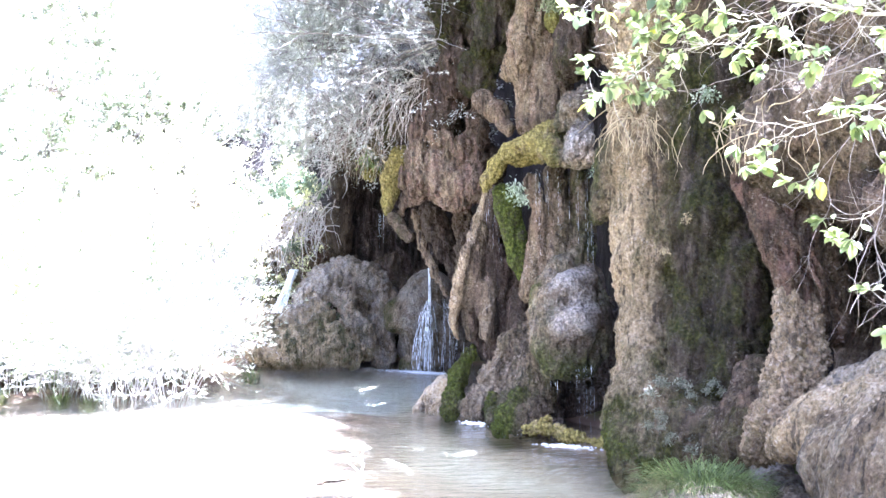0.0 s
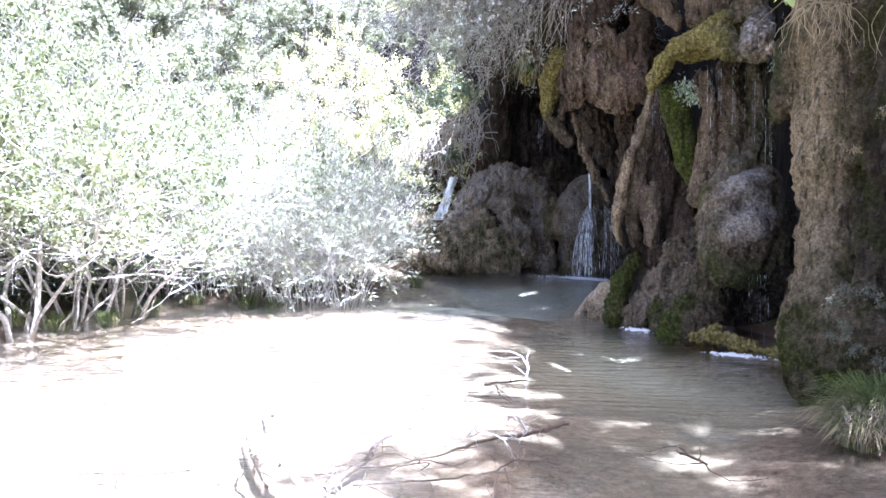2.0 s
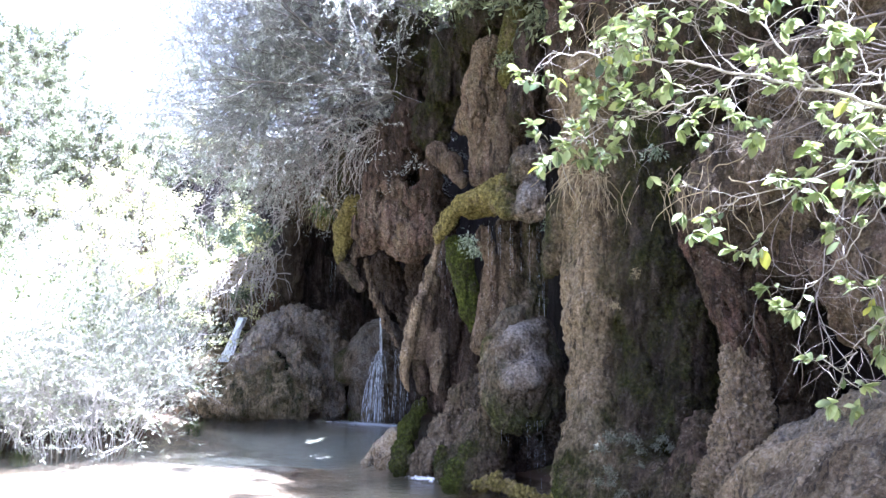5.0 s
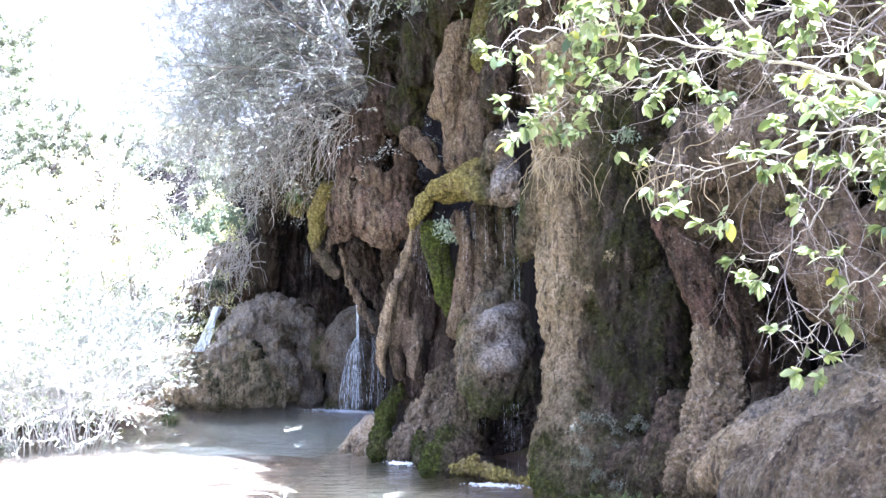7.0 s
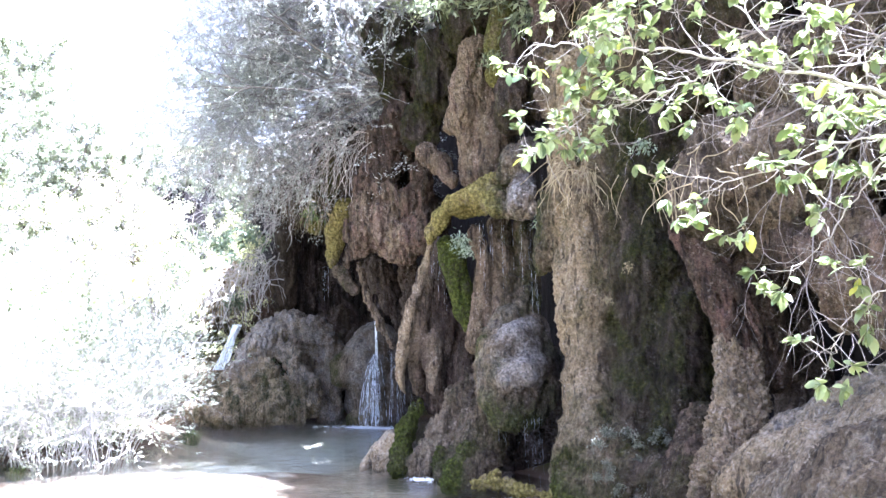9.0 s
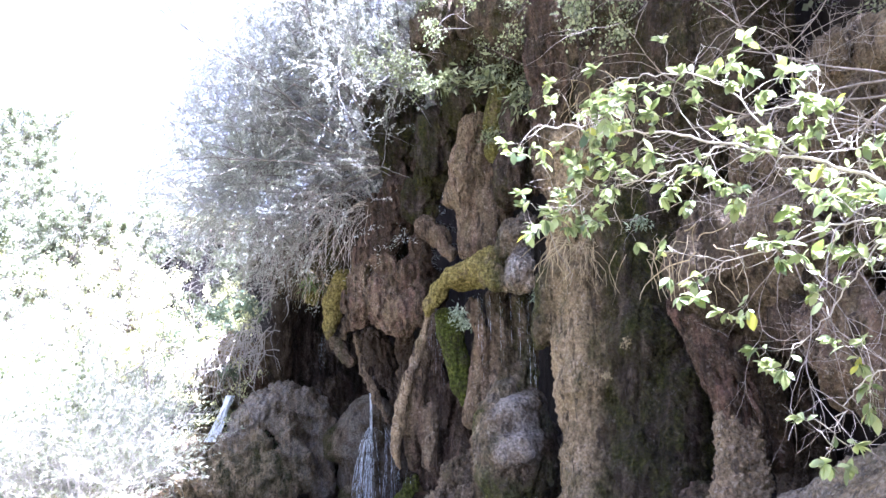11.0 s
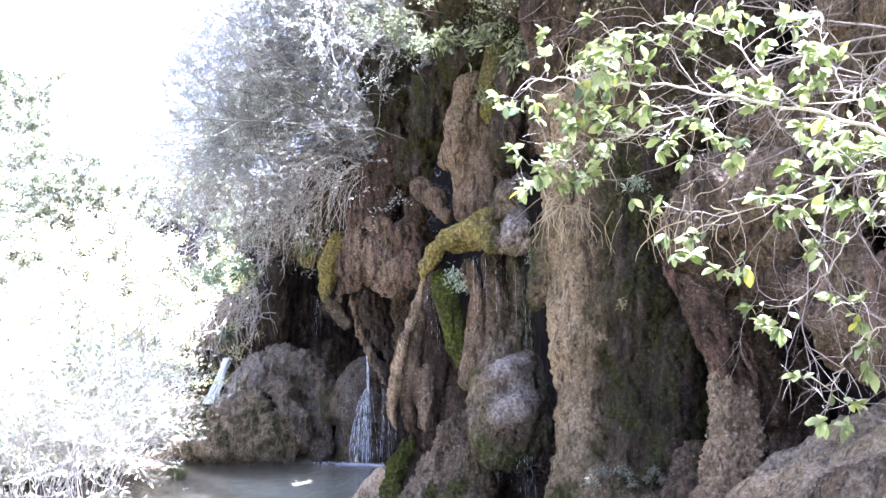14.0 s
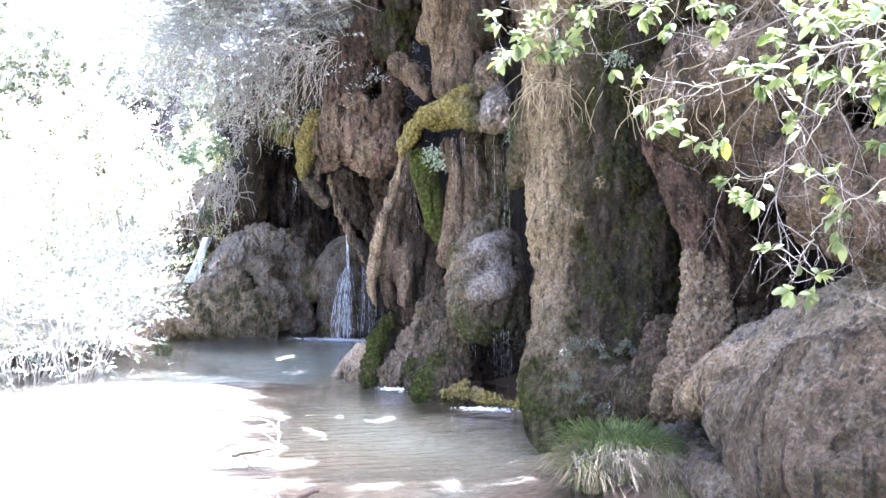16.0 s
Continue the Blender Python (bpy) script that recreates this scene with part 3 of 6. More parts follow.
def edge_distance(x, y, poly):
    """Signed distance to a polygon, positive inside."""
    best = np.full(x.shape, 1e9)
    odd = np.zeros(x.shape, bool)
    for (ax, ay), (bx, by) in zip(poly, poly[1:] + poly[:1]):
        dx, dy = bx - ax, by - ay
        h = np.clip(((x - ax) * dx + (y - ay) * dy) / (dx * dx + dy * dy), 0, 1)
        best = np.minimum(best, np.hypot(x - ax - h * dx, y - ay - h * dy))
        hit = (ay > y) != (by > y)
        odd ^= hit & (x < dx * (y - ay) / (dy if dy else 1e-9) + ax)
    return np.where(odd, best, -best)


def ease(v, lo, hi):
    t = np.clip((v - lo) / (hi - lo), 0, 1)
    return t * t * (3 - 2 * t)


def ground_height(x, y):
    x, y = np.asarray(x, float), np.asarray(y, float)
    p = np.stack([x, y, x * 0], -1)
    rough = (vnoise(p, 0.5) - 0.5) * 0.5 + (vnoise(p, 1.7) - 0.5) * 0.22 + (vnoise(p, 5.0) - 0.5) * 0.08
    d = edge_distance(x, y, POOL) + rough * 0.5
    deepest = 0.16 + 0.12 * ease(x, -2.5, 1.0) + 0.24 * ease(x, -2.5, 1.0) * ease(y, 7.5, 12) + 0.55 * ease(y, 14.5, 18.5) * ease(x, -6, -3)
    z = np.where(d > 0, -np.minimum(d * 0.22, deepest) + rough * 0.10, 0)
    bank = np.minimum(-d * 0.22, 0.22 + 0.02 * np.minimum(-d, 12)) + rough * 0.18 * ease(-d, 0, 1)
    z = np.where(d <= 0, bank, z)
    z += 0.28 * ease(-y, -3.2, -1.5) * ease(-d, 0, 1)
    z += 17 * ease(np.hypot(x + 2, y - 5), 19, 58) * ease(y * 0.8 - x, 5, 34) + rough * 2 * ease(np.hypot(x, y), 26, 50)
    s = edge_distance(x, y, CLIFF) + rough * 0.6 - 1.1 * ease(y, 1, 3) * ease(-y, -8.6, -6.4)
    tall = 12.6 - 4.0 * ease(-x, -1, 8)
    wide = 1.3 + 6.0 * ease(-x, 1, 9)
    return z + np.maximum(0, tall * np.where(s > 0, ease(s / wide, 0, 1), 0) - z * 0.5 * (s > 0))


def axis(lo, hi, mid, n):
    t = np.linspace(-1, 1, n)
    k = 4.4
    c = np.sinh(t * k) / np.sinh(k)
    return np.where(c < 0, mid + c * (mid - lo), mid + c * (hi - mid))


def sheet(name, xs, ys, height, material):
    gx, gy = np.meshgrid(xs, ys, indexing="ij")
    v = np.stack([gx, gy, height(gx, gy)], -1).reshape(-1, 3)
    i = np.arange(len(xs) - 1)[:, None] * len(ys) + np.arange(len(ys) - 1)
    q = np.stack([i, i + len(ys), i + len(ys) + 1, i + 1], -1).reshape(-1, 4)
    return mesh_of(name, v, q, material, True)


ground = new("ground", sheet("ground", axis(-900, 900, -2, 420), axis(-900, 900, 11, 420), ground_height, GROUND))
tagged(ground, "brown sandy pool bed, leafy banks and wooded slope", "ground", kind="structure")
water = new("water", sheet("water", np.linspace(-16, 4.2, 90), np.linspace(1.4, 26.5, 110), lambda a, b: a * 0, WATER))
tagged(water, "clear shallow pool water with fine ripples", "water", kind="structure")

# ---- tufa cliff ----
FORMS["tufa_wall"] = [
    form(0.2, 1, 0.03, 0, (2.56, 9.78, 5.71, 0.45), (2.56, 10.02, 4.37, 0.39), (2.58, 10.20, 2.94, 0.34), (2.52, 10.02, 1.60, 0.31), (2.37, 9.69, 0.53, 0.36)),
    form(0.38, 0.5, 0, 0, (2.60, 9.92, 1.87, 0.33), (2.43, 9.49, 0.75, 0.35), (2.28, 9.09, -0.00, 0.35)),
    form(0.75, 0.2, 0, 0.2, (2.31, 10.20, 4.02, 0.21), (2.16, 10.51, 3.36, 0.17), (2.10, 10.58, 3.10, 0.09)),
    form(0.5, 0.08, 0, 0, (3.06, 9.57, 5.25, 0.44), (3.09, 9.84, 3.64, 0.43), (3.05, 9.89, 1.95, 0.44), (2.78, 9.63, 0.52, 0.53)),
    form(0.55, 0, 0, 0, (3.47, 9.33, 4.72, 0.40), (3.53, 9.66, 3.17, 0.44), (3.48, 9.59, 1.59, 0.50), (3.16, 9.31, 0.42, 0.55)),
    form(0.5, 0, 0.08, 0, (3.82, 9.21, 2.97, 0.28), (3.74, 9.17, 1.60, 0.38), (3.36, 8.74, 0.51, 0.46)),
    form(0.55, 0.2, 0.1, 0, (2.76, 8.94, 0.47, 0.46), (2.95, 8.34, 0.31, 0.38)),
    form(0.85, 0.1, 0, 0, (2.27, 9.65, 0.9, 0.06), (2.12, 9.45, 0.58, 0.1), (2.04, 9.3, 0.35, 0.12), (2.11, 9.05, 0.17, 0.12), (2.31, 8.8, 0.09, 0.11)),
    form(0.35, 0.2, 0.15, 0, (3.28, 9.33, 7.19, 0.91), (3.23, 9.64, 5.90, 0.81)),
    form(0.25, 0.1, 0.35, 0, (2.37, 9.95, 7.68, 0.49), (2.43, 10.26, 6.48, 0.44), (2.52, 10.20, 5.30, 0.39)),
    form(0.4, 0.1, 0.15, 0, (3.94, 8.41, 6.85, 0.91), (3.92, 8.75, 5.48, 0.83)),
    form(0.3, 0.75, 0.05, 0, (2.57, 9.75, 3.89, 0.22), (2.6, 9.85, 3.23, 0.24), (2.56, 9.85, 2.49, 0.25), (2.55, 9.75, 1.62, 0.22)),
    form(0.52, 0.03, 0, 0.05, (3.24, 9.45, 4.04, 0.29), (3.25, 9.4, 3.09, 0.33), (3.2, 9.5, 2.17, 0.31), (2.99, 9.3, 1.35, 0.33)),
    form(0.5, 0.02, 0.08, 0, (3.5, 9.0, 2.43, 0.23), (3.43, 9.0, 1.75, 0.27), (3.27, 8.85, 1.11, 0.29)),
    form(0.4, 0.35, 0.1, 0.1, (2.63, 9.1, 0.85, 0.2), (2.75, 8.7, 0.51, 0.25), (2.97, 8.4, 0.37, 0.25)),
    form(0.3, 0.2, 0.35, 0, (3.32, 8.3, 1.16, 0.22), (3.16, 8.1, 0.77, 0.23), (3.03, 7.9, 0.46, 0.21)),
    form(0.55, 0.2, 0, 0.1, (2.26, 10.2, 3.9, 0.2), (2.22, 10.35, 3.45, 0.2), (2.13, 10.5, 3.12, 0.11)),
]
FORMS["tufa_buttress/head"] = [
    form(0.3, 0.2, 0.05, 0, (3.36, 7.41, 3.98, 0.35), (3.16, 7.50, 3.53, 0.36), (3.38, 7.58, 3.14, 0.35)),
    form(0.25, 0.12, 0.15, 0, (3.68, 7.23, 3.88, 0.41), (3.65, 7.36, 3.33, 0.41), (3.74, 7.38, 2.93, 0.29)),
    form(0.2, 0.5, 0.25, 0, (3.73, 7.01, 3.65, 0.50), (3.96, 7.12, 3.12, 0.40)),
]
FORMS["tufa_buttress/ridge"] = [
    form(0.1, 0.2, 0.85, 0, (3.10, 7.85, 3.18, 0.18), (3.20, 7.73, 2.81, 0.16), (3.33, 7.60, 2.39, 0.17), (3.39, 7.47, 2.00, 0.15)),
    form(0.1, 0.15, 0.6, 0, (3.36, 7.72, 2.98, 0.24), (3.54, 7.67, 2.45, 0.22), (3.65, 7.59, 1.99, 0.18), (3.68, 7.54, 1.66, 0.16)),
    form(0.1, 0.2, 0.45, 0, (3.60, 7.62, 2.68, 0.33), (3.82, 7.62, 2.10, 0.18), (3.84, 7.57, 1.65, 0.15)),
    form(0.1, 0.25, 0.9, 0, (2.88, 7.6, 3.1, 0.05), (3.07, 7.45, 2.68, 0.05), (3.26, 7.35, 2.2, 0.05), (3.36, 7.3, 1.68, 0.04)),
    form(0.1, 0.15, 0.9, 0, (2.97, 7.55, 3.1, 0.05), (3.22, 7.4, 2.6, 0.05), (3.44, 7.35, 2.12, 0.05), (3.52, 7.35, 1.62, 0.04)),
    form(0.1, 0.25, 0.8, 0, (3.08, 7.5, 3.04, 0.05), (3.35, 7.35, 2.55, 0.05), (3.59, 7.35, 2.08, 0.04), (3.68, 7.4, 1.61, 0.04)),
    form(0.15, 0.2, 0.7, 0, (3.2, 7.45, 2.92, 0.05), (3.5, 7.35, 2.45, 0.04), (3.75, 7.4, 1.94, 0.04)),
]
FORMS["tufa_buttress/crumbly_column"] = [
    # wet value here pales the crumbs, standing in for stronger light
    form(0.03, 0.75, 0.3, 0.25, (3.29, 7.41, 2.00, 0.12), (3.24, 7.25, 1.57, 0.16), (3.04, 7.07, 1.18, 0.16), (2.86, 6.90, 0.87, 0.16)),
    form(0.03, 0.7, 0.35, 0.25, (3.50, 7.40, 1.94, 0.11), (3.43, 7.24, 1.46, 0.14), (3.28, 7.08, 1.17, 0.16)),
    form(0.3, 0.5, 0.25, 0, (2.95, 7.18, 0.91, 0.15), (2.81, 6.99, 0.63, 0.17)),
]
FORMS["tufa_buttress/back"] = [
    form(0.1, 0.1, 0.1, 0, (4.15, 7.83, 2.22, 0.23), (4.35, 7.97, 1.51, 0.26), (4.09, 7.85, 0.73, 0.32)),
    form(0.2, 0.3, 0.2, 0, (4.26, 7.31, 4.61, 0.66), (4.42, 7.39, 3.80, 0.60)),
    form(0.2, 0.3, 0.2, 0, (4.73, 6.50, 4.99, 0.80), (4.70, 6.46, 3.89, 0.61)),
    # hidden form added over the hollow to keep light out
    form(0.1, 0.1, 0.2, 0, (3.88, 6.90, 2.87, 0.33), (4.68, 8.31, 3.05, 0.59), (4.82, 7.69, 2.96, 0.62)),
    form(0.15, 0.7, 0.25, 0.1, (5.02, 5.14, 5.37, 0.79), (4.97, 5.13, 4.31, 0.75), (4.81, 5.09, 3.45, 0.58)),
    form(0.15, 0.65, 0.25, 0.1, (4.79, 5.86, 5.09, 0.61), (4.91, 5.99, 4.27, 0.60)),
]
FORMS["overhanging_rock"] = [
    form(0.15, 0.35, 0.45, 0, (3.65, 5.81, 2.91, 0.29), (3.52, 5.75, 2.41, 0.21), (3.55, 5.80, 2.17, 0.15)),
    form(0.35, 0.35, 0.45, 0, (3.78, 5.48, 2.64, 0.37), (3.65, 5.36, 2.21, 0.25), (3.66, 5.21, 2.09, 0.22)),
    form(0.2, 0.3, 0.4, 0, (4.05, 5.16, 2.44, 0.57), (4.27, 5.05, 2.27, 0.62)),
    form(0.1, 0.3, 0.3, 0, (3.60, 6.15, 2.77, 0.23), (3.57, 6.05, 2.53, 0.20)),
]
FORMS["bank_boulder"] = [
    # tan and wet lessen downwards: the sky-lit top is put into the cover
    form(0.06, 0.62, 0, 0.45, (3.09, 6.77, 0.90, 0.18), (3.44, 6.56, 1.14, 0.21), (3.82, 6.17, 1.42, 0.24), (4.11, 5.79, 1.62, 0.27), (4.54, 5.48, 1.86, 0.39)),
    form(0.06, 0.6, 0.02, 0.4, (3.06, 6.27, 0.84, 0.23), (3.38, 5.87, 1.10, 0.30), (3.70, 5.41, 1.30, 0.36), (4.10, 4.88, 1.50, 0.48)),
    form(0.15, 0.42, 0.02, 0.35, (2.91, 5.88, 0.73, 0.24), (3.13, 5.44, 0.81, 0.35), (3.37, 4.95, 0.98, 0.45), (3.67, 4.38, 1.14, 0.57)),
    form(0.25, 0.2, 0.05, 0.25, (3.04, 5.65, 0.39, 0.28), (3.08, 5.15, 0.52, 0.46), (3.21, 4.57, 0.66, 0.53), (3.48, 4.04, 0.79, 0.67)),
    form(0.02, 0.7, 0.55, 0, (3.00, 6.43, 0.87, 0.13), (2.86, 6.56, 0.74, 0.11), (2.79, 6.64, 0.68, 0.06)),
    form(0, 0.7, 0.7, 0, (2.86, 4.86, 0.72, 0.07), (2.82, 4.84, 0.59, 0.07)),
    form(0, 0.7, 0.8, 0, (3.19, 4.60, 1.29, 0.08), (3.18, 4.56, 1.16, 0.06)),
    form(0.2, 0.3, 0.5, 0, (4.38, 6.16, 1.91, 0.21), (4.64, 5.96, 2.05, 0.32)),
    form(0, 1, 0.05, 0.35, (2.88, 6.45, 0.87, 0.15), (3.08, 6.29, 1.05, 0.17), (3.27, 6.13, 1.17, 0.15)),
    form(-1, 0.3, 0.1, 0, (2.90, 5.57, 1.01, 0.05), (2.97, 5.34, 1.02, 0.08), (3.03, 5.16, 1.01, 0.06), (3.10, 5.03, 1.02, 0.03)),
    form(-1, 0.3, 0.1, 0, (2.78, 4.35, 0.87, 0.02), (2.84, 4.17, 0.99, 0.03), (2.91, 4.00, 1.06, 0.02)),
    form(-1, 0.3, 0.1, 0, (2.73, 5.51, 0.69, 0.02), (2.76, 5.21, 0.64, 0.04), (2.72, 4.89, 0.53, 0.03)),
    form(-1, 0.3, 0.1, 0, (3.33, 5.46, 1.34, 0.02), (3.45, 5.23, 1.40, 0.03), (3.59, 5.01, 1.54, 0.02)),
    form(-1, 0.3, 0.1, 0, (2.77, 6.32, 0.98, 0.02), (2.81, 6.21, 0.97, 0.03)),
]
FORMS["flat_rock"] = [
    form(0.1, 0.3, 0, 0.55, (3.11, 7.99, 0.27, 0.09), (3.17, 7.56, 0.26, 0.13), (3.14, 7.03, 0.24, 0.15)),
    form(0.3, 0.3, 0, 0.3, (2.94, 6.59, 0.22, 0.19), (2.83, 5.98, 0.18, 0.22), (2.73, 5.38, 0.19, 0.26)),
    form(0.1, 0.3, 0, 0.8, (3.00, 7.35, 0.17, 0.09), (2.96, 6.94, 0.19, 0.10)),
]
FORMS["mossy_spring_ledge/lip"] = [
    form(1, 0.75, 0, 0, (0.65, 12.45, 3.75, 0.08), (0.7, 12.4, 3.91, 0.13), (0.82, 12.3, 4.11, 0.16), (1.03, 12.15, 4.29, 0.16), (1.31, 11.95, 4.39, 0.17), (1.65, 11.7, 4.34, 0.18)),
    form(1, 0.6, 0, 0, (1.18, 12.3, 4.24, 0.15), (1.52, 12.05, 4.27, 0.14)),
    form(0.3, 0.6, 0.1, 0.3, (1.61, 11.7, 4.18, 0.13), (2.02, 11.4, 4.07, 0.15), (2.32, 11.3, 4.07, 0.11)),
    form(0.95, 0.8, 0, 0, (1.89, 11.9, 4.69, 0.18), (1.54, 12.0, 4.57, 0.15), (1.21, 12.1, 4.44, 0.11)),
    form(0.9, 0.75, 0, 0, (1.52, 11.65, 4.33, 0.11), (1.62, 11.5, 4.1, 0.11), (1.79, 11.5, 4.04, 0.09)),
    form(0.15, 0.05, 0, 0.7, (2.12, 11.5, 4.58, 0.14), (2.0, 11.35, 4.34, 0.21), (1.89, 11.3, 4.14, 0.15)),
    form(0.3, 0.35, 0.05, 0.35, (2.21, 11.6, 5.1, 0.19), (1.99, 11.6, 4.92, 0.21), (1.82, 11.65, 4.66, 0.15)),
]
FORMS["mossy_spring_ledge/drape"] = [
    form(1, 0, 0, 0, (0.93, 12.6, 3.74, 0.17), (1.04, 12.62, 3.49, 0.25), (1.15, 12.66, 3.04, 0.21), (1.19, 12.65, 2.62, 0.16), (1.24, 12.67, 2.33, 0.06)),
]
FORMS["mossy_spring_ledge/curtain"] = [
    form(0.1, 0.5, 0.4, 0, (1.37, 12.27, 3.88, 0.14), (1.51, 12.42, 3.44, 0.15), (1.51, 12.51, 2.80, 0.18), (1.36, 12.55, 2.08, 0.18)),
    form(0.3, 0.25, 0.2, 0, (1.83, 12.47, 4.00, 0.22), (1.87, 12.50, 3.17, 0.25), (1.78, 12.40, 2.34, 0.30)),
    form(0.6, 0.2, 0.1, 0.3, (2.22, 12.39, 3.99, 0.20), (2.22, 12.51, 3.16, 0.22), (2.12, 12.33, 2.42, 0.29)),
]
FORMS["mossy_spring_ledge/wet_bulge"] = [
    form(0.45, 0.1, 0, 0.3, (2.25, 12.2, 2.26, 0.31), (2.07, 12.0, 1.95, 0.41), (1.96, 11.9, 1.61, 0.49), (1.92, 11.85, 1.22, 0.48)),
    # wet and pale tan on the upper forms paint in their lit tops
    form(0.05, 0.4, 0, 0.95, (2.19, 11.85, 2.32, 0.18), (1.85, 11.7, 2.19, 0.21), (1.6, 11.65, 2.0, 0.17)),
    form(0.08, 0.3, 0, 0.8, (2.21, 11.6, 1.72, 0.2), (1.93, 11.45, 1.63, 0.22), (1.69, 11.45, 1.54, 0.17)),
    form(0.5, 0.4, 0.1, 0.3, (2.06, 12.3, 2.72, 0.11), (1.82, 12.15, 2.45, 0.18), (1.61, 12.1, 2.2, 0.2)),
    form(0.66, 0.45, 0, 0.1, (1.69, 12.0, 2.18, 0.21), (1.55, 11.75, 1.75, 0.22), (1.54, 11.65, 1.25, 0.23), (1.57, 11.6, 0.95, 0.17)),
    form(0.5, 0, 0, 0.2, (2.29, 12.0, 1.9, 0.28), (2.31, 11.95, 1.38, 0.32), (2.2, 11.85, 1.13, 0.24)),
    form(1, 0.6, 0, 0, (1.42, 11.8, 2.11, 0.1), (1.38, 11.8, 1.89, 0.09)),
    form(0.75, 0.1, 0, 0.1, (1.72, 11.6, 1.03, 0.22), (2.03, 11.65, 1.01, 0.19)),
]
FORMS["mossy_spring_ledge/foot"] = [
    form(0.4, 0.35, 0.1, 0, (1.44, 12.2, 1.9, 0.16), (1.51, 12.1, 1.04, 0.19), (1.53, 12.1, 0.46, 0.24)),
    # hardly any tan: shade of the hollow behind the drips, put into the cover
    form(0.1, 0.05, 0.2, 0.3, (2.03, 13.2, 0.24, 0.38), (2.53, 13.3, 0.16, 0.39)),
    form(0.1, 0.05, 0.15, 0.2, (1.73, 12.5, 0.12, 0.2), (1.66, 11.7, -0.05, 0.2)),
    form(0.1, 0.3, 0.1, 0.6, (2.58, 13.6, 1.49, 0.6), (2.62, 13.7, 0.5, 0.6)),
    form(1, 0.8, 0, 0, (1.23, 11.4, 0.06, 0.11), (1.46, 11.1, 0.16, 0.14), (1.71, 10.9, 0.06, 0.12), (2.18, 10.3, 0.08, 0.11)),
]
FORMS["tufa_pillar/shaft"] = [
    # tan taken off the shaft to paint in the dark hollow beside it
    form(0.12, 0, 0.2, 0, (0.89, 13.5, 3.79, 0.2), (0.79, 13.65, 3.23, 0.32), (0.76, 13.75, 2.43, 0.42), (0.78, 13.75, 1.68, 0.42), (0.81, 13.8, 1.13, 0.34)),
    form(0.3, 0.9, 0.15, 0, (0.73, 13.15, 3.87, 0.06), (0.57, 13.1, 3.35, 0.09), (0.38, 13.1, 2.78, 0.12), (0.26, 13.15, 2.28, 0.13), (0.17, 13.2, 1.9, 0.13), (0.14, 13.3, 1.56, 0.09), (0.23, 13.4, 1.29, 0.05)),
    form(0.12, 0.03, 0.3, 0, (0.63, 13.2, 3.19, 0.12), (0.5, 13.25, 2.51, 0.15), (0.42, 13.35, 1.94, 0.17), (0.45, 13.5, 1.35, 0.14)),
    form(0.1, 0.4, 0.2, 0.3, (0.71, 13.25, 2.22, 0.15), (0.67, 13.2, 1.74, 0.17), (0.69, 13.3, 1.36, 0.14)),
    form(0.2, 0.1, 0.3, 0, (1.22, 14.0, 2.94, 0.23), (1.3, 13.8, 2.12, 0.3), (1.32, 13.3, 1.44, 0.29)),
]
FORMS["tufa_pillar/apron"] = [
    form(0.25, 0.35, 0.05, 0.35, (1.46, 13.17, 1.38, 0.34), (0.97, 13.21, 0.62, 0.40), (0.48, 13.07, 0.13, 0.28)),
    form(0.35, 0.3, 0.1, 0.25, (1.39, 12.58, 0.77, 0.40), (1.13, 12.37, 0.25, 0.32), (0.80, 12.29, 0.05, 0.23)),
    form(0.3, 0.3, 0.15, 0, (1.37, 12.04, 0.29, 0.31), (1.24, 11.75, 0.08, 0.24)),
    form(0.82, 0.1, 0, 0, (0.46, 13.66, 1.09, 0.16), (0.28, 13.59, 0.70, 0.22), (0.15, 13.46, 0.33, 0.23), (0.10, 13.29, 0.06, 0.19)),
    form(0.95, 0.1, 0, 0, (1.10, 12.04, 0.47, 0.14), (0.96, 11.96, 0.18, 0.19), (0.86, 11.81, 0.04, 0.16)),
    form(0.9, 0.2, 0, 0, (0.73, 12.45, 0.43, 0.13), (0.75, 12.44, 0.21, 0.15)),
    form(0.35, 0.25, 0.1, 0.1, (1.25, 13.11, 1.16, 0.38), (1.46, 12.53, 0.66, 0.36)),
]
FORMS["tufa_pillar/pale_foot"] = [
    form(0, 0.9, 0, 0.6, (0.01, 14.15, 0.40, 0.21), (-0.27, 14.09, 0.18, 0.17), (-0.53, 14.09, -0.02, 0.10)),
    form(0.1, 0.7, 0.1, 0.4, (0.00, 13.88, 0.13, 0.16), (-0.25, 13.90, -0.02, 0.10)),
]
FORMS["tufa_column/shaft"] = [
    form(0.05, 0.6, 0.45, 0, (1.54, 13.06, 7.26, 0.34), (1.38, 13.18, 6.46, 0.36), (1.43, 13.24, 6.07, 0.30), (1.53, 13.35, 5.58, 0.28), (1.56, 13.27, 5.04, 0.28)),
    form(0.05, 0.6, 0.3, 0, (1.23, 13.29, 6.19, 0.26), (1.16, 13.40, 5.96, 0.18)),
    form(0.3, 0.3, 0.3, 0, (1.85, 13.32, 6.51, 0.36), (1.91, 13.18, 5.53, 0.35), (1.83, 13.03, 5.09, 0.29)),
    form(0.05, 0.4, 0.45, 0, (0.71, 14.18, 5.69, 0.23), (0.96, 14.00, 5.43, 0.21), (1.15, 13.79, 5.06, 0.12), (1.16, 13.76, 4.93, 0.06)),
]
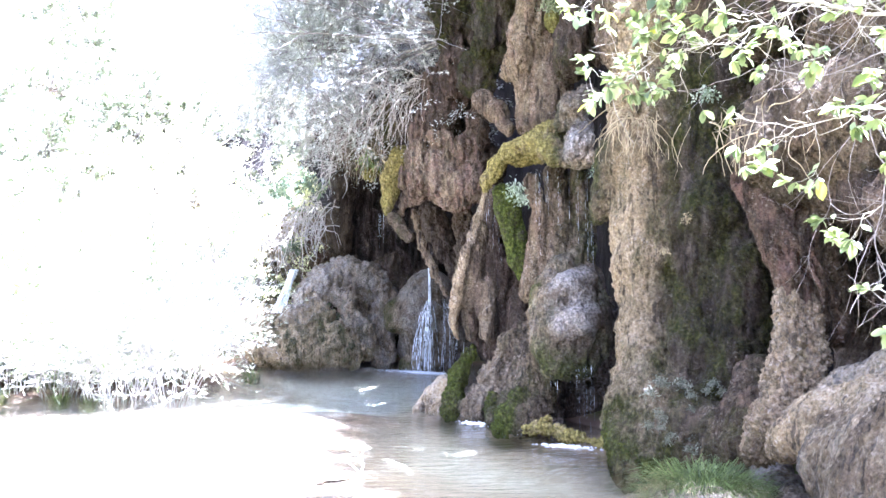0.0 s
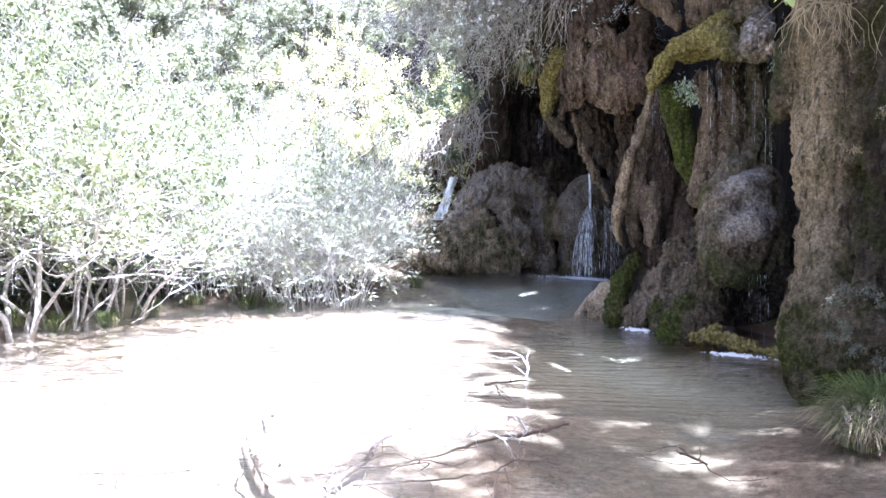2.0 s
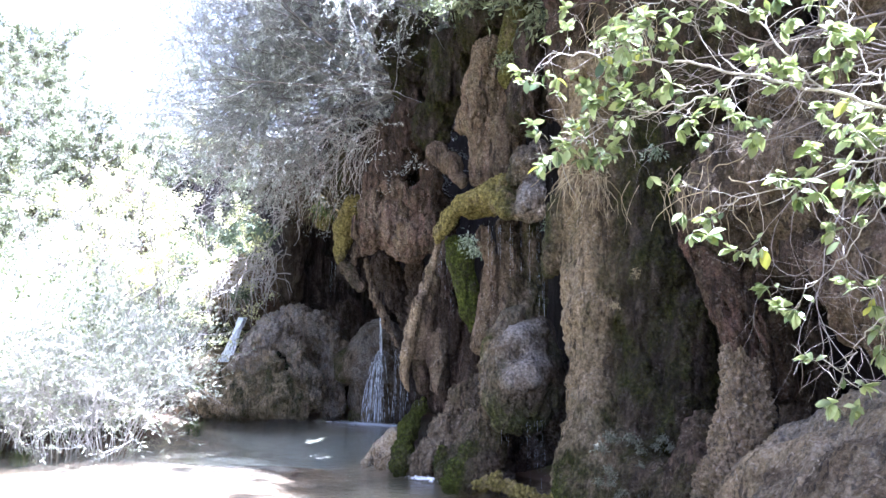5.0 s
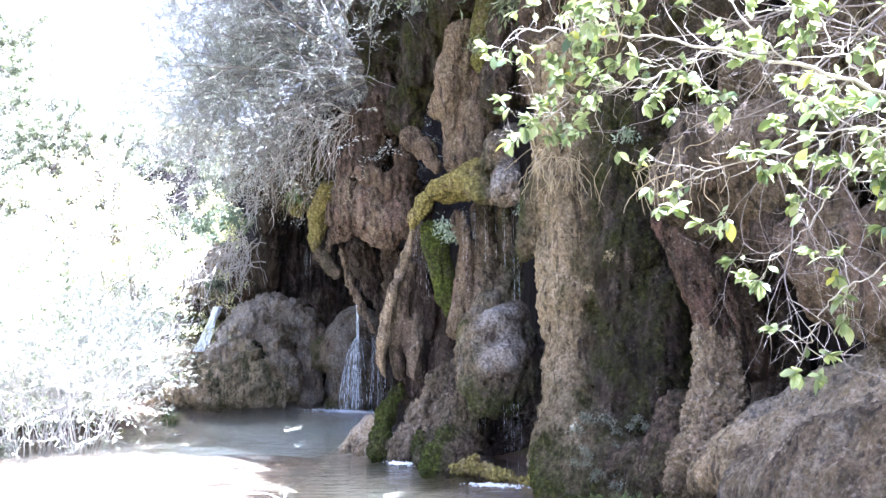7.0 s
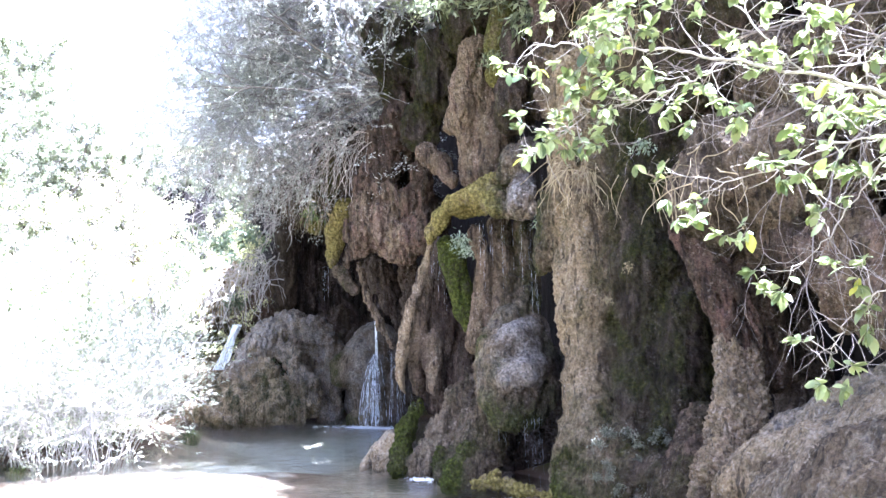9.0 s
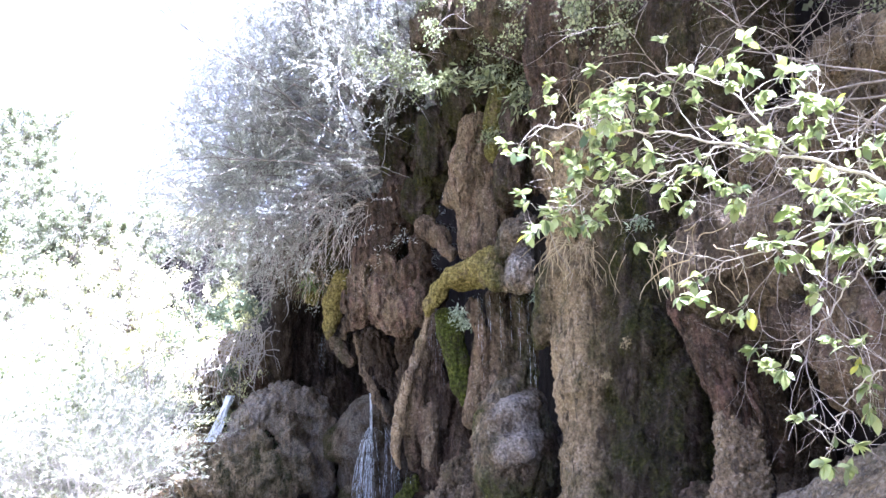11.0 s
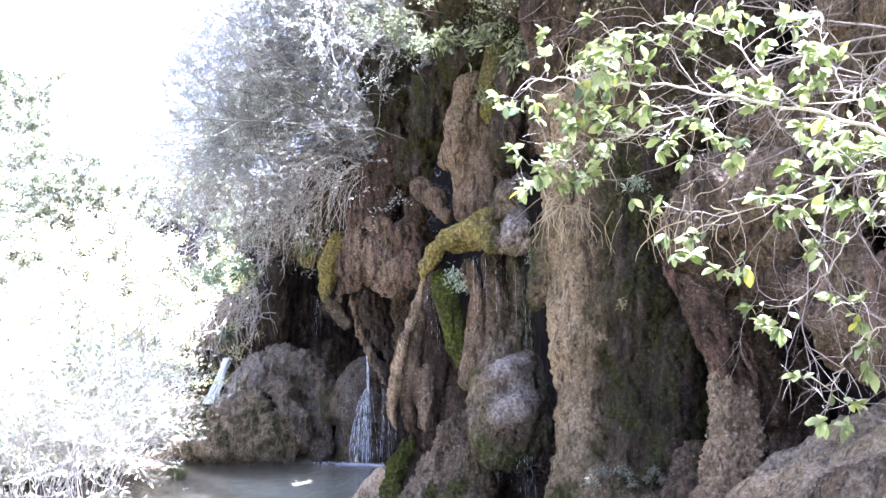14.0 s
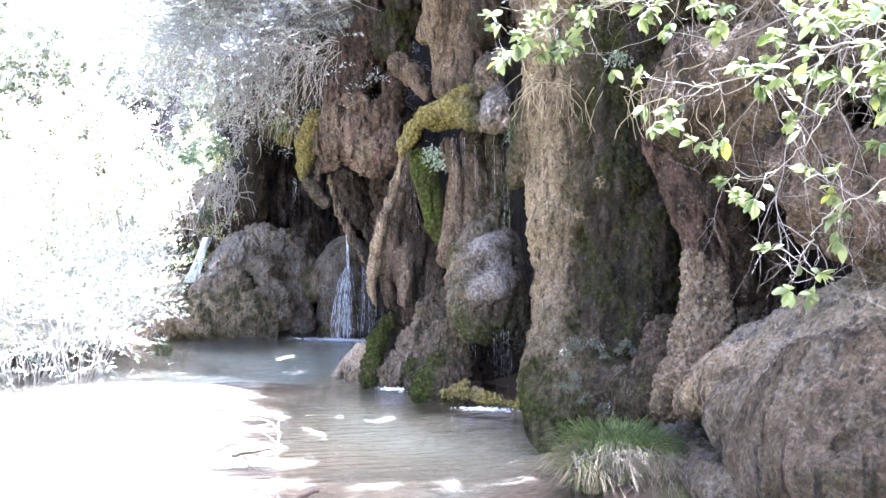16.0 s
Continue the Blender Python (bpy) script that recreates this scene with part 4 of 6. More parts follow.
FORMS["tufa_column/moss_cushion"] = [
    form(1, 0.5, 0, 0, (1.92, 12.55, 7.06, 0.24), (1.90, 12.67, 6.65, 0.20), (1.93, 12.65, 6.49, 0.12)),
    form(0.8, 0.4, 0.1, 0, (2.00, 12.37, 7.59, 0.29), (1.92, 12.56, 7.17, 0.29)),
]
FORMS["tufa_column/back"] = [
    form(0.35, 0.1, 0.2, 0, (2.27, 12.06, 7.07, 0.47), (2.18, 12.05, 5.80, 0.40)),
    # moss streaks, with tan cut to paint the shade of the recess
    form(0.5, 0, 0.05, 0, (1.05, 14.3, 7.71, 0.47), (0.90, 14.42, 6.88, 0.43), (0.63, 14.79, 6.31, 0.40)),
    form(0.5, 0.05, 0.15, 0, (1.34, 13.38, 8.70, 0.63), (1.43, 13.38, 7.83, 0.46), (2.07, 12.65, 8.35, 0.51)),
    form(0.4, 0.2, 0.2, 0, (1.11, 13.35, 9.27, 0.75), (2.23, 12.28, 8.96, 0.80), (2.93, 11.12, 7.94, 0.64)),
]
FORMS["tufa_overhang/mass"] = [
    form(0.25, 0.03, 0.35, 0, (0.31, 15.3, 6.81, 0.46), (0.08, 15.8, 6.11, 0.42), (-0.16, 15.8, 5.63, 0.4)),
    form(0.05, 0.7, 0.8, 0.1, (-0.08, 15.6, 5.18, 0.39), (-0.05, 15.6, 4.57, 0.48), (0.22, 15.5, 4.26, 0.41), (0.3, 15.5, 4.03, 0.27)),
    form(0.2, 0.45, 0.4, 0, (-0.65, 16.3, 4.52, 0.26), (-0.79, 16.3, 4.09, 0.19), (-0.92, 16.3, 3.83, 0.1)),
    form(0.08, 0.4, 0.7, 0, (-0.45, 16.0, 5.12, 0.31), (-0.55, 16.0, 4.46, 0.4), (-0.68, 16.1, 4.16, 0.26)),
    form(0.1, 0.15, 0.5, 0, (0.65, 15.5, 5.67, 0.23), (0.69, 15.4, 4.76, 0.27), (0.67, 15.4, 4.13, 0.23)),
    form(0.05, 0.4, 0.75, 0, (0.34, 15.5, 5.02, 0.32), (0.49, 15.4, 4.3, 0.32)),
    form(0.1, 0.2, 0.5, 0, (-0.07, 15.9, 6.49, 0.38), (-0.25, 15.95, 5.83, 0.38), (-0.52, 16.1, 5.26, 0.29)),
    form(0.1, 0.1, 0.15, 0, (-0.31, 17.4, 3.84, 0.38), (0.0, 17.2, 3.18, 0.33), (0.18, 16.8, 2.54, 0.2)),
    form(0.05, 0.5, 0.3, 0, (-0.72, 16.6, 3.88, 0.09), (-0.51, 16.6, 3.27, 0.11), (-0.24, 16.4, 2.59, 0.12), (0.03, 16.2, 2.05, 0.08)),
    form(0.1, 0.15, 0.2, 0, (0.43, 16.4, 3.84, 0.22), (0.31, 16.5, 3.13, 0.19), (0.27, 16.3, 2.52, 0.12)),
    # mossy, and without tan so the recess's shade is in its cover
    form(0.5, 0, 0.08, 0, (0.2, 15.4, 8.43, 0.7), (0.32, 15.4, 7.44, 0.56)),
]
FORMS["tufa_overhang/moss_tip"] = [
    form(0.9, 0.8, 0.05, 0, (-1.00, 17.28, 5.19, 0.30), (-1.22, 17.68, 4.74, 0.24), (-1.31, 17.74, 4.23, 0.16), (-1.33, 17.78, 4.01, 0.09)),
    form(0.9, 0.7, 0, 0, (-1.79, 18.98, 5.37, 0.33), (-1.90, 19.09, 5.10, 0.20)),
    form(0.4, 0.2, 0.2, 0, (-1.14, 17.49, 3.81, 0.18), (-0.81, 17.12, 3.33, 0.15)),
    form(0.5, 0.3, 0.1, 0, (-0.99, 18.12, 6.30, 0.66), (-1.42, 18.52, 5.70, 0.54)),
]
FORMS["tufa_overhang/roof"] = [
    form(0.3, 0.2, 0.2, 0, (-2.12, 20.02, 6.30, 0.59), (-2.52, 20.97, 5.88, 0.46)),
    # hidden rock behind the mass, added to block sky light from the cave
    form(0.2, 0.1, 0.1, 0, (-0.17, 17.18, 6.21, 0.92), (-0.95, 20.07, 6.77, 1.22), (-2.12, 23.15, 7.50, 1.48), (-3.27, 24.16, 7.56, 1.06)),
    form(0.1, 0.1, 0.2, 0, (0.72, 17.47, 4.95, 0.75), (0.88, 15.68, 4.88, 0.34)),
]
FORMS["waterfall_boulder"] = [
    form(0.25, 0.25, 0, 0.5, (-0.44, 23.28, 2.21, 0.70), (-0.69, 23.21, 1.56, 0.85), (-0.45, 23.43, 0.56, 0.91)),
    form(0.6, 0.5, 0.05, 0, (-1.45, 22.97, 1.58, 0.40), (-1.49, 22.86, 1.26, 0.30)),
    form(0.1, 0.1, 0, 0.4, (-0.11, 23.41, 1.54, 0.73), (0.04, 23.39, 0.22, 0.67)),
    form(0.6, 0.4, 0, 0, (-1.08, 22.82, 0.06, 0.30), (-0.68, 22.64, 0.02, 0.20)),
    form(0.1, 0.1, 0, 0.5, (-0.80, 24.02, 0.53, 0.69), (0.21, 23.62, 0.53, 0.67)),
]
FORMS["tufa_mound"] = [
    form(0.08, 0.8, 0, 0.75, (-3.28, 24.06, 2.87, 0.49), (-3.65, 23.77, 2.45, 0.55), (-4.10, 23.52, 1.95, 0.58), (-4.42, 23.16, 1.48, 0.47)),
    form(0.6, 0.9, 0, 0.3, (-3.71, 23.24, 1.46, 0.54), (-4.15, 23.01, 0.92, 0.50), (-4.59, 22.91, 0.62, 0.50)),
    form(0.3, 0.3, 0.05, 0.4, (-2.73, 24.47, 2.53, 0.63), (-2.36, 24.31, 1.74, 0.63), (-2.17, 24.13, 0.90, 0.56), (-2.07, 24.02, 0.40, 0.45)),
    form(0.4, 0.55, 0.05, 0.45, (-3.12, 23.61, 1.93, 0.51), (-2.75, 23.31, 1.36, 0.47), (-2.41, 23.29, 0.70, 0.44)),
    form(0.55, 0.9, 0, 0.25, (-3.27, 23.02, 0.98, 0.47), (-2.85, 22.94, 0.41, 0.47), (-3.64, 22.86, 0.44, 0.50)),
    form(0.45, 1, 0, 0.35, (-4.25, 22.77, 0.46, 0.40), (-4.87, 22.78, 0.48, 0.44), (-5.16, 22.96, 0.79, 0.34)),
    form(0.8, 0.3, 0.05, 0, (-5.42, 24.30, 2.40, 0.50), (-5.64, 24.19, 2.07, 0.43)),
    form(0.5, 0.6, 0.05, 0, (-5.35, 23.70, 1.65, 0.39), (-5.00, 23.28, 1.17, 0.41)),
    form(0.4, 0.5, 0.3, 0, (-5.04, 24.45, 2.83, 0.36), (-4.52, 24.82, 3.00, 0.44)),
    form(0.1, 0.9, 0.1, 0.5, (-6.13, 23.95, 1.17, 0.32), (-5.63, 23.91, 1.32, 0.35)),
    form(0.1, 0.9, 0.2, 0.5, (-6.84, 24.01, -0.04, 0.22), (-5.84, 23.56, 0.24, 0.32), (-4.95, 23.14, 0.25, 0.31)),
    form(0.1, 0.9, 0.1, 0.5, (-6.53, 24.31, 0.53, 0.18), (-5.58, 23.76, 0.64, 0.21)),
    form(0.05, 0.6, 0.9, 0, (-4.22, 25.01, 4.08, 0.44), (-4.18, 24.82, 3.44, 0.40)),
    form(0.2, 0.1, 0.1, 0, (-1.90, 25.02, 2.79, 0.72), (-1.36, 24.90, 2.24, 0.54)),
    form(0.1, 1, 0.1, 0, (-4.86, 25.51, 4.50, 0.49), (-5.34, 25.34, 3.76, 0.56), (-5.77, 25.01, 3.03, 0.48)),
    form(0.3, 0.3, 0.1, 0.5, (-2.89, 24.2, 3.01, 0.35), (-2.38, 24.2, 2.74, 0.45), (-1.98, 24.0, 1.95, 0.48), (-1.83, 23.8, 0.93, 0.44), (-1.82, 23.6, 0.19, 0.34)),
    form(0.5, 0.8, 0.05, 0.25, (-6.05, 23.4, 0.41, 0.26), (-4.97, 22.9, 0.22, 0.26), (-3.8, 22.6, 0.21, 0.26), (-2.71, 22.7, 0.12, 0.23)),
    form(0.1, 0.8, 0.1, 0.5, (-5.82, 23.6, 1.37, 0.27), (-5.25, 23.4, 1.36, 0.33)),
]
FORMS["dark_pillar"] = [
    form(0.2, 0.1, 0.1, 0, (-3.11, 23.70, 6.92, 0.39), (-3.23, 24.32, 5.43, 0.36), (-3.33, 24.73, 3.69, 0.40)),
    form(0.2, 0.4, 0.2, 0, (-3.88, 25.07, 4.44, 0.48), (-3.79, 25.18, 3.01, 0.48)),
    # cave back wall added to close a gap; darkest cover stands in for shade
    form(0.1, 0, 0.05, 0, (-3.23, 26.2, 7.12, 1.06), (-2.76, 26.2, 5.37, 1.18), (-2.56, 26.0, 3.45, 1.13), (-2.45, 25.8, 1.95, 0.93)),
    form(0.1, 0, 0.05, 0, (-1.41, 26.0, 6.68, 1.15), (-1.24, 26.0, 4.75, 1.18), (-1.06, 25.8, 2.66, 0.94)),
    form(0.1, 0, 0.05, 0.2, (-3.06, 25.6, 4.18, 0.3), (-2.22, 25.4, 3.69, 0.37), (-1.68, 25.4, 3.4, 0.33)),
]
rock("tufa_wall", FORMS["tufa_wall"], 0.032, "tall fluted tufa wall, tan edge and dark mossy face", "cliff", 1.0, 0.16, 0.4, 1.25)
rock_of("tufa_buttress", "knobbly tufa buttress with pale crumbs and rusty ridge", "cliff", ("head", 0.032, 0.8, 0.12, 0.6, 1.1, 1), ("ridge", 0.024, 0.7, 0.05, 0.9, 0.9, 0.8),
        ("crumbly_column", 0.02, 0.8, 0.06, 0.3, 3.2, 0.6), ("back", 0.045, 0.9, 0.1, 1, 1, 1))
rock("overhanging_rock", FORMS["overhanging_rock"], 0.035, "rusty brown rock overhanging a dark hollow", "rock", 0.9, 0.12)
rock("bank_boulder", FORMS["bank_boulder"], 0.028, "large rounded grey boulder on the bank", "boulder", 0.8, 0.2, 0.2, 1.2, 0.7)
rock("flat_rock", FORMS["flat_rock"], 0.03, "low dark flat rocks at the water's edge", "rock", 1.0, 0.2, 0.2)
rock_of("mossy_spring_ledge", "mossy spring ledge with wet bulges and hanging green drape", "rock", ("lip", 0.024, 1.0, 0.10, 0.7, 1.0, 0.8), ("drape", 0.025, 0.4, 0.06, 1, 0.6, 1),
        ("curtain", 0.028, 0.7, 0.06, 1.2, 0.9, 1), ("wet_bulge", 0.026, 0.85, 0.10, 0.6, 0.7, 1), ("foot", 0.026, 1.3, 0.08, 0.7, 1.4, 0.9))
rock_of("tufa_pillar", "brown tufa pillar on a mossy apron in the pool", "rock", ("shaft", 0.03, 0.7, 0.06, 1.1, 0.9, 1), ("apron", 0.026, 1.4, 0.07, 0.6, 1.3, 0.8), ("pale_foot", 0.028, 0.6, 0.1, 0.4, 1, 1))
rock_of("tufa_column", "lumpy pale brown column with green moss cushions", "rock", ("shaft", 0.032, 0.8, 0.07, 0.9, 1, 1), ("moss_cushion", 0.03, 0.5, 0.08, 0.8, 0.7, 1), ("back", 0.045, 1, 0.1, 1, 1, 1.3))
rock_of("tufa_overhang", "reddish hanging tufa mass with yellow moss tips", "rock", ("mass", 0.034, 0.95, 0.07, 1.3, 1.4, 1.3), ("moss_tip", 0.035, 0.7, 0.08, 1.2, 0.8, 1.2), ("roof", 0.07, 1.2, 0.2, 1, 1, 1.6))
rock("waterfall_boulder", FORMS["waterfall_boulder"], 0.05, "wet domed boulder under the waterfall", "boulder", 0.45, 0.2, 0.6, 0.4, 1.6)
rock("tufa_mound", FORMS["tufa_mound"], 0.045, "pale knobbly tufa mound with moss beside the falls", "boulder", 1.55, 0.06, 0.4, 0.9, 1.7)
rock("dark_pillar", FORMS["dark_pillar"], 0.06, "dark rock pillar and shade-dark cave back behind the mound", "rock", 0.9, 0.15, 1, 1, 1.6)


# ---- falling water ----
def strands(seed, name, parent, top, foot, count, spread_top, spread_foot, r, material, bow=0.5):
    """Thin falling threads, each a part of its own, between a top and a foot."""
    g = np.random.default_rng(seed)
    top, foot = np.array(top, float), np.array(foot, float)
    for k in range(count):
        a = top + np.append(g.normal(size=2) * spread_top, 0)
        b = foot + np.append(g.normal(size=2) * spread_foot, 0)
        t = np.linspace(0, 1, 12)[:, None]
        p = a + (b - a) * np.concatenate([t ** bow, t ** bow, t], 1)
        p[:, :2] += g.normal(size=(12, 2)) * 0.006
        line = (p, r * g.uniform(0.5, 1.3) * np.interp(t[:, 0], [0, 0.1, 1], [0.6, 1, 0.8]))
        part(name, mesh_of(name, *tubes([line], 5), material, True), parent)


fall = thing("waterfall", "thin white waterfall dropping over a domed boulder", "waterfall", *(-0.47, 22.39, 2.88))
base = np.array(fall.location)
basin = np.array((-0.55, 21.96, 0.00)) - base
strands(11, "jet", fall, (0, 0, 0), (0.02, -0.12, -1.1), 4, 0.012, 0.03, 0.019, FALL)
strands(12, "strand", fall, (0.02, -0.1, -0.95), basin, 32, 0.04, 0.26, 0.010, THIN_FALL)
strands(13, "strand", fall, (0.5, -0.1, -0.9), basin + np.array((0.65, 0, 0)), 14, 0.16, 0.25, 0.0055, THIN_FALL)


small_fall = thing("small_waterfall", "short white chute of water beside the mound", "waterfall", *(-4.60, 23.49, 2.89))
strands(14, "strand", small_fall, (0, 0, 0), np.array((-4.96, 22.92, 1.59)) - np.array(small_fall.location), 44, 0.06, 0.09, 0.03, FALL, 0.95)


def foam_patch(name, cx, cy, rx, ry, turn, label):
    """A low froth of small bubbles on the water."""
    r = np.random.default_rng(int(abs(cx * 100)))
    n = int(950 * rx)
    a, q = r.uniform(0, 2 * np.pi, n), np.minimum(np.abs(r.normal(size=n)) * 0.55, 1.3)
    ox, oy = q * np.cos(a) * rx, q * np.sin(a) * ry
    x, y = cx + ox * math.cos(turn) - oy * math.sin(turn), cy + ox * math.sin(turn) + oy * math.cos(turn)
    s = r.uniform(0.006, 0.024, n)
    unit = np.array([(1, 0, 0), (0, 1, 0), (-1, 0, 0), (0, -1, 0), (0, 0, 0.7)], float)
    v = (np.stack([x, y, x * 0 + 0.004], -1)[:, None] + unit * s[:, None, None]).reshape(-1, 3)
    f = (np.arange(n)[:, None, None] * 5 + np.array([(0, 1, 4), (1, 2, 4), (2, 3, 4), (3, 0, 4)])).reshape(-1, 3)
    return tagged(new(name, mesh_of(name, v, f, FOAM, True)), label, "foam", kind="stuff")


foam_patch("foam", -0.63, 20.97, 1.13, 0.42, -0.61, "white foam under the waterfall")
foam_patch("foam", 1.62, 10.47, 0.39, 0.13, -0.51, "white foam line where drips meet the pool")
foam_patch("foam", 0.46, 12.39, 0.26, 0.20, -0.64, "white foam by the mossy apron")

# drips under the ledge and under the bulge
drips = thing("dripping_water", "threads of dripping water under a mossy ledge", "water", 0, 0, 0, kind="stuff")
DRIP_LINES = [
    ((1.40, 11.72, 3.93), (2.20, 11.60, 3.90), 18, 1.31),
    ((0.67, 12.83, 3.69), (0.95, 12.83, 3.59), 10, 0.95),
    ((1.67, 11.49, 0.96), (2.32, 11.38, 1.00), 13, 0.81),
    ((1.99, 11.39, 4.65), (2.16, 11.36, 4.65), 6, 0.26),
    ((-1.54, 17.78, 3.97), (-1.35, 17.80, 3.97), 6, 0.92),
    ((0.23, 13.64, 1.25), (0.52, 13.62, 1.14), 5, 0.40),
    ((2.00, 10.82, 3.08), (2.12, 10.80, 3.08), 4, 0.65),
]


def drip_set(name, a, b, count, drop, seed):
    r = np.random.default_rng(seed)
    lines = []
    for k in range(count):
        t = r.uniform()
        p = np.array(a) * (1 - t) + np.array(b) * t + r.normal(size=3) * np.array([0.05, 0.05, 0.02])
        z = 0.0
        end = drop * r.uniform(0.35, 1.0)
        while z < end:
            ln = r.uniform(0.03, 0.22)
            lines.append((p - np.array([[0, 0, z], [0, 0, z + ln / 2], [0, 0, z + ln]]), r.uniform(0.3, 1) * 0.0014 * np.array([0.5, 1, 0.6])))
            z += ln + r.uniform(0.01, 0.10)
    return part(name, mesh_of(name, *tubes(lines, 4), FALL, True), drips)


for k, (a, b, count, drop) in enumerate(DRIP_LINES):
    drip_set("drip", a, b, count, drop, 50 + k)


# ---- trees and shrubs ----
def shrub(seed, name, stems, height, lean, radius, levels, fork, count, size, width, leaf, bark, label, low, wander=0.2, lift=0.03, aims=None, jitter=0.1, droop=0.2, twig=DARK_TWIG, spread=0.12, feathery=False):
    """A many-stemmed shrub or tree: stems and a crown of single leaves. Stands at the origin."""
    r = np.random.default_rng(seed)
    lines = []
    for k in range(stems):
        a = 2 * math.pi * (k + r.uniform(0, 0.7)) / stems
        aim = (math.cos(a) * lean, math.sin(a) * lean, 1) if aims is None else np.array(aims[k % len(aims)]) + r.normal(size=3) * 0.15
        foot = (math.cos(a) * spread * lean * stems ** 0.5 * r.uniform(0.4, 1.2), math.sin(a) * spread * lean * stems ** 0.5 * r.uniform(0.4, 1.2), -0.15)
        branch_out(r, foot, aim, height * r.uniform(0.6, 0.85), radius * r.uniform(0.6, 1.1), levels, wander, lift, fork, lines)
    ob = thing(name, label, "tree" if stems < 4 else "shrub")
    part("trunk", mesh_of("trunk", *tubes([(p, q) for p, q, lv in lines if lv == levels or lv == levels - 1 and p[-1][2] > low * 0.6], 6), bark, True), ob)
    tagged(part("brushwood", mesh_of("brushwood", *tubes([(p, q) for p, q, lv in lines if lv < levels - 1 and p[-1][2] > low * 0.75], 4), twig, True), ob), kind="stuff")
    if feathery:
        spots, way = sprigs(r, lines, count, jitter, 0.6, low)
        part("crown", mesh_of("crown", *leaves(r, spots, size, width, droop, way * 2.2), leaf), ob)
    else:
        part("crown", mesh_of("crown", *leaves(r, along(r, lines, count, jitter, low), size, width, droop), leaf), ob)
    return ob


def plant(ob, spots):
    """Copies of a shrub at (x, y, turn, scale), standing on the ground."""
    tagged(ob, group=ob.name.split(".")[0].replace("_", " ") + "s")
    first = True
    for x, y, turn, k in spots:
        z = float(ground_height(np.array([x]), np.array([y]))[0])
        m = pose(x, y, z, 0, 0, turn) @ Matrix.Scale(k, 4)
        if first:
            ob.matrix_basis = m
            first = False
        else:
            c = copy_thing(ob, Matrix.Identity(4))
            c.matrix_basis = m


w1 = shrub(21, "willow_shrub", 7, 5.6, 0.38, 0.07, 3, 6, 21000, 0.125, 0.27, WILLOW, PALE_BARK, "tall green willow shrub with pale bare stems on the bank", 2.1, 0.16, twig=GREY_TWIG, spread=0.42)
w2 = shrub(22, "willow_shrub", 9, 5.2, 0.42, 0.058, 3, 6, 18000, 0.12, 0.26, WILLOW, PALE_BARK, "spreading green willow shrub with grey stems on the bank", 1.6, 0.18, twig=GREY_TWIG, spread=0.4)
plant(w1, [(-11.61, 10.01, 0, 0.8), (-9.77, 11.11, 120, 0.8), (-13.04, 8.63, 200, 0.84), (-11.42, 15.88, 60, 0.84), (-13.43, 13.83, 300, 0.88)])
plant(w2, [(-9.73, 12.20, 0, 0.71), (-9.39, 13.32, 100, 0.71), (-13.91, 10.82, 220, 0.88), (-12.93, 12.18, 40, 0.88), (-10.59, 16.92, 180, 0.71), (-10.31, 19.16, 310, 0.67)])
g1 = shrub(23, "grey_willow", 34, 3.3, 0.42, 0.016, 2, 7, 7000, 0.13, 0.15, GREY_WILLOW, GREY_TWIG, "low grey-green willow shrub of thin twigs by the water", 0.15, 0.13, 0.03, None, 0.02, 0.0, GREY_TWIG, 0.2, True)
plant(g1, [(-6.60, 15.60, 0, 0.9), (-5.64, 15.90, 80, 0.82), (-8.00, 16.21, 160, 0.85), (-7.01, 17.69, 240, 0.9), (-9.24, 16.55, 300, 0.85), (-8.41, 18.42, 30, 1), (-9.66, 18.58, 130, 1)])
y1 = shrub(24, "yellow_green_tree", 3, 7.0, 0.25, 0.09, 3, 5, 12000, 0.10, 0.35, YELLOW, GREY_BARK, "yellow-green young tree on the far slope", 1.2)
plant(y1, [(-9.0, 26.5, 0, 0.8), (-7.4, 24.6, 40, 0.75), (-7.2, 27.5, 100, 0.75), (-10.5, 30, 200, 0.95)])
p1 = shrub(25, "pale_tree", 3, 7.5, 0.3, 0.10, 3, 5, 12000, 0.10, 0.3, PALE, GREY_BARK, "pale grey-green tree on the far slope", 1.2)
plant(p1, [(-12.0, 25.0, 0, 0.85), (-8.3, 22.5, 80, 0.55), (-14.5, 29.0, 140, 1.0), (-17, 24, 210, 1.0), (-20, 17, 60, 1.0)])
h1 = shrub(26, "broadleaf_tree", 2, 8.5, 0.22, 0.13, 3, 6, 15000, 0.17, 0.42, HILL_GREEN, GREY_BARK, "green broadleaf tree on the wooded slope", 1.0)
h2 = shrub(27, "broadleaf_tree", 3, 6.8, 0.4, 0.11, 3, 6, 15000, 0.17, 0.42, HILL_GREEN, GREY_BARK, "bushy green broadleaf tree on the wooded slope", 0.6)
hr = random.Random(5)
hill = []
for k in range(150):
    a, q = math.radians(hr.uniform(-6, 92)), 24 + 44 * hr.random() ** 1.3
    x, y = -2 - q * math.sin(a), 5 + q * math.cos(a)
    if edge_distance(np.array([x]), np.array([y]), CLIFF)[0] < 2 and not (x > -14 and y < 38):
        hill.append((x, y, hr.uniform(0, 360), hr.uniform(0.5, 0.85)))
hill += [(-8.6, 34, 10, 0.7), (-11, 37, 80, 0.75), (-6.5, 33, 150, 0.65), (-13, 41, 220, 0.8), (-10, 42, 300, 0.85), (-16, 39, 30, 0.75), (-8, 38, 120, 0.75), (-14.5, 36, 200, 0.7), (-4.5, 32, 260, 0.65)]
plant(h1, hill[0::3])
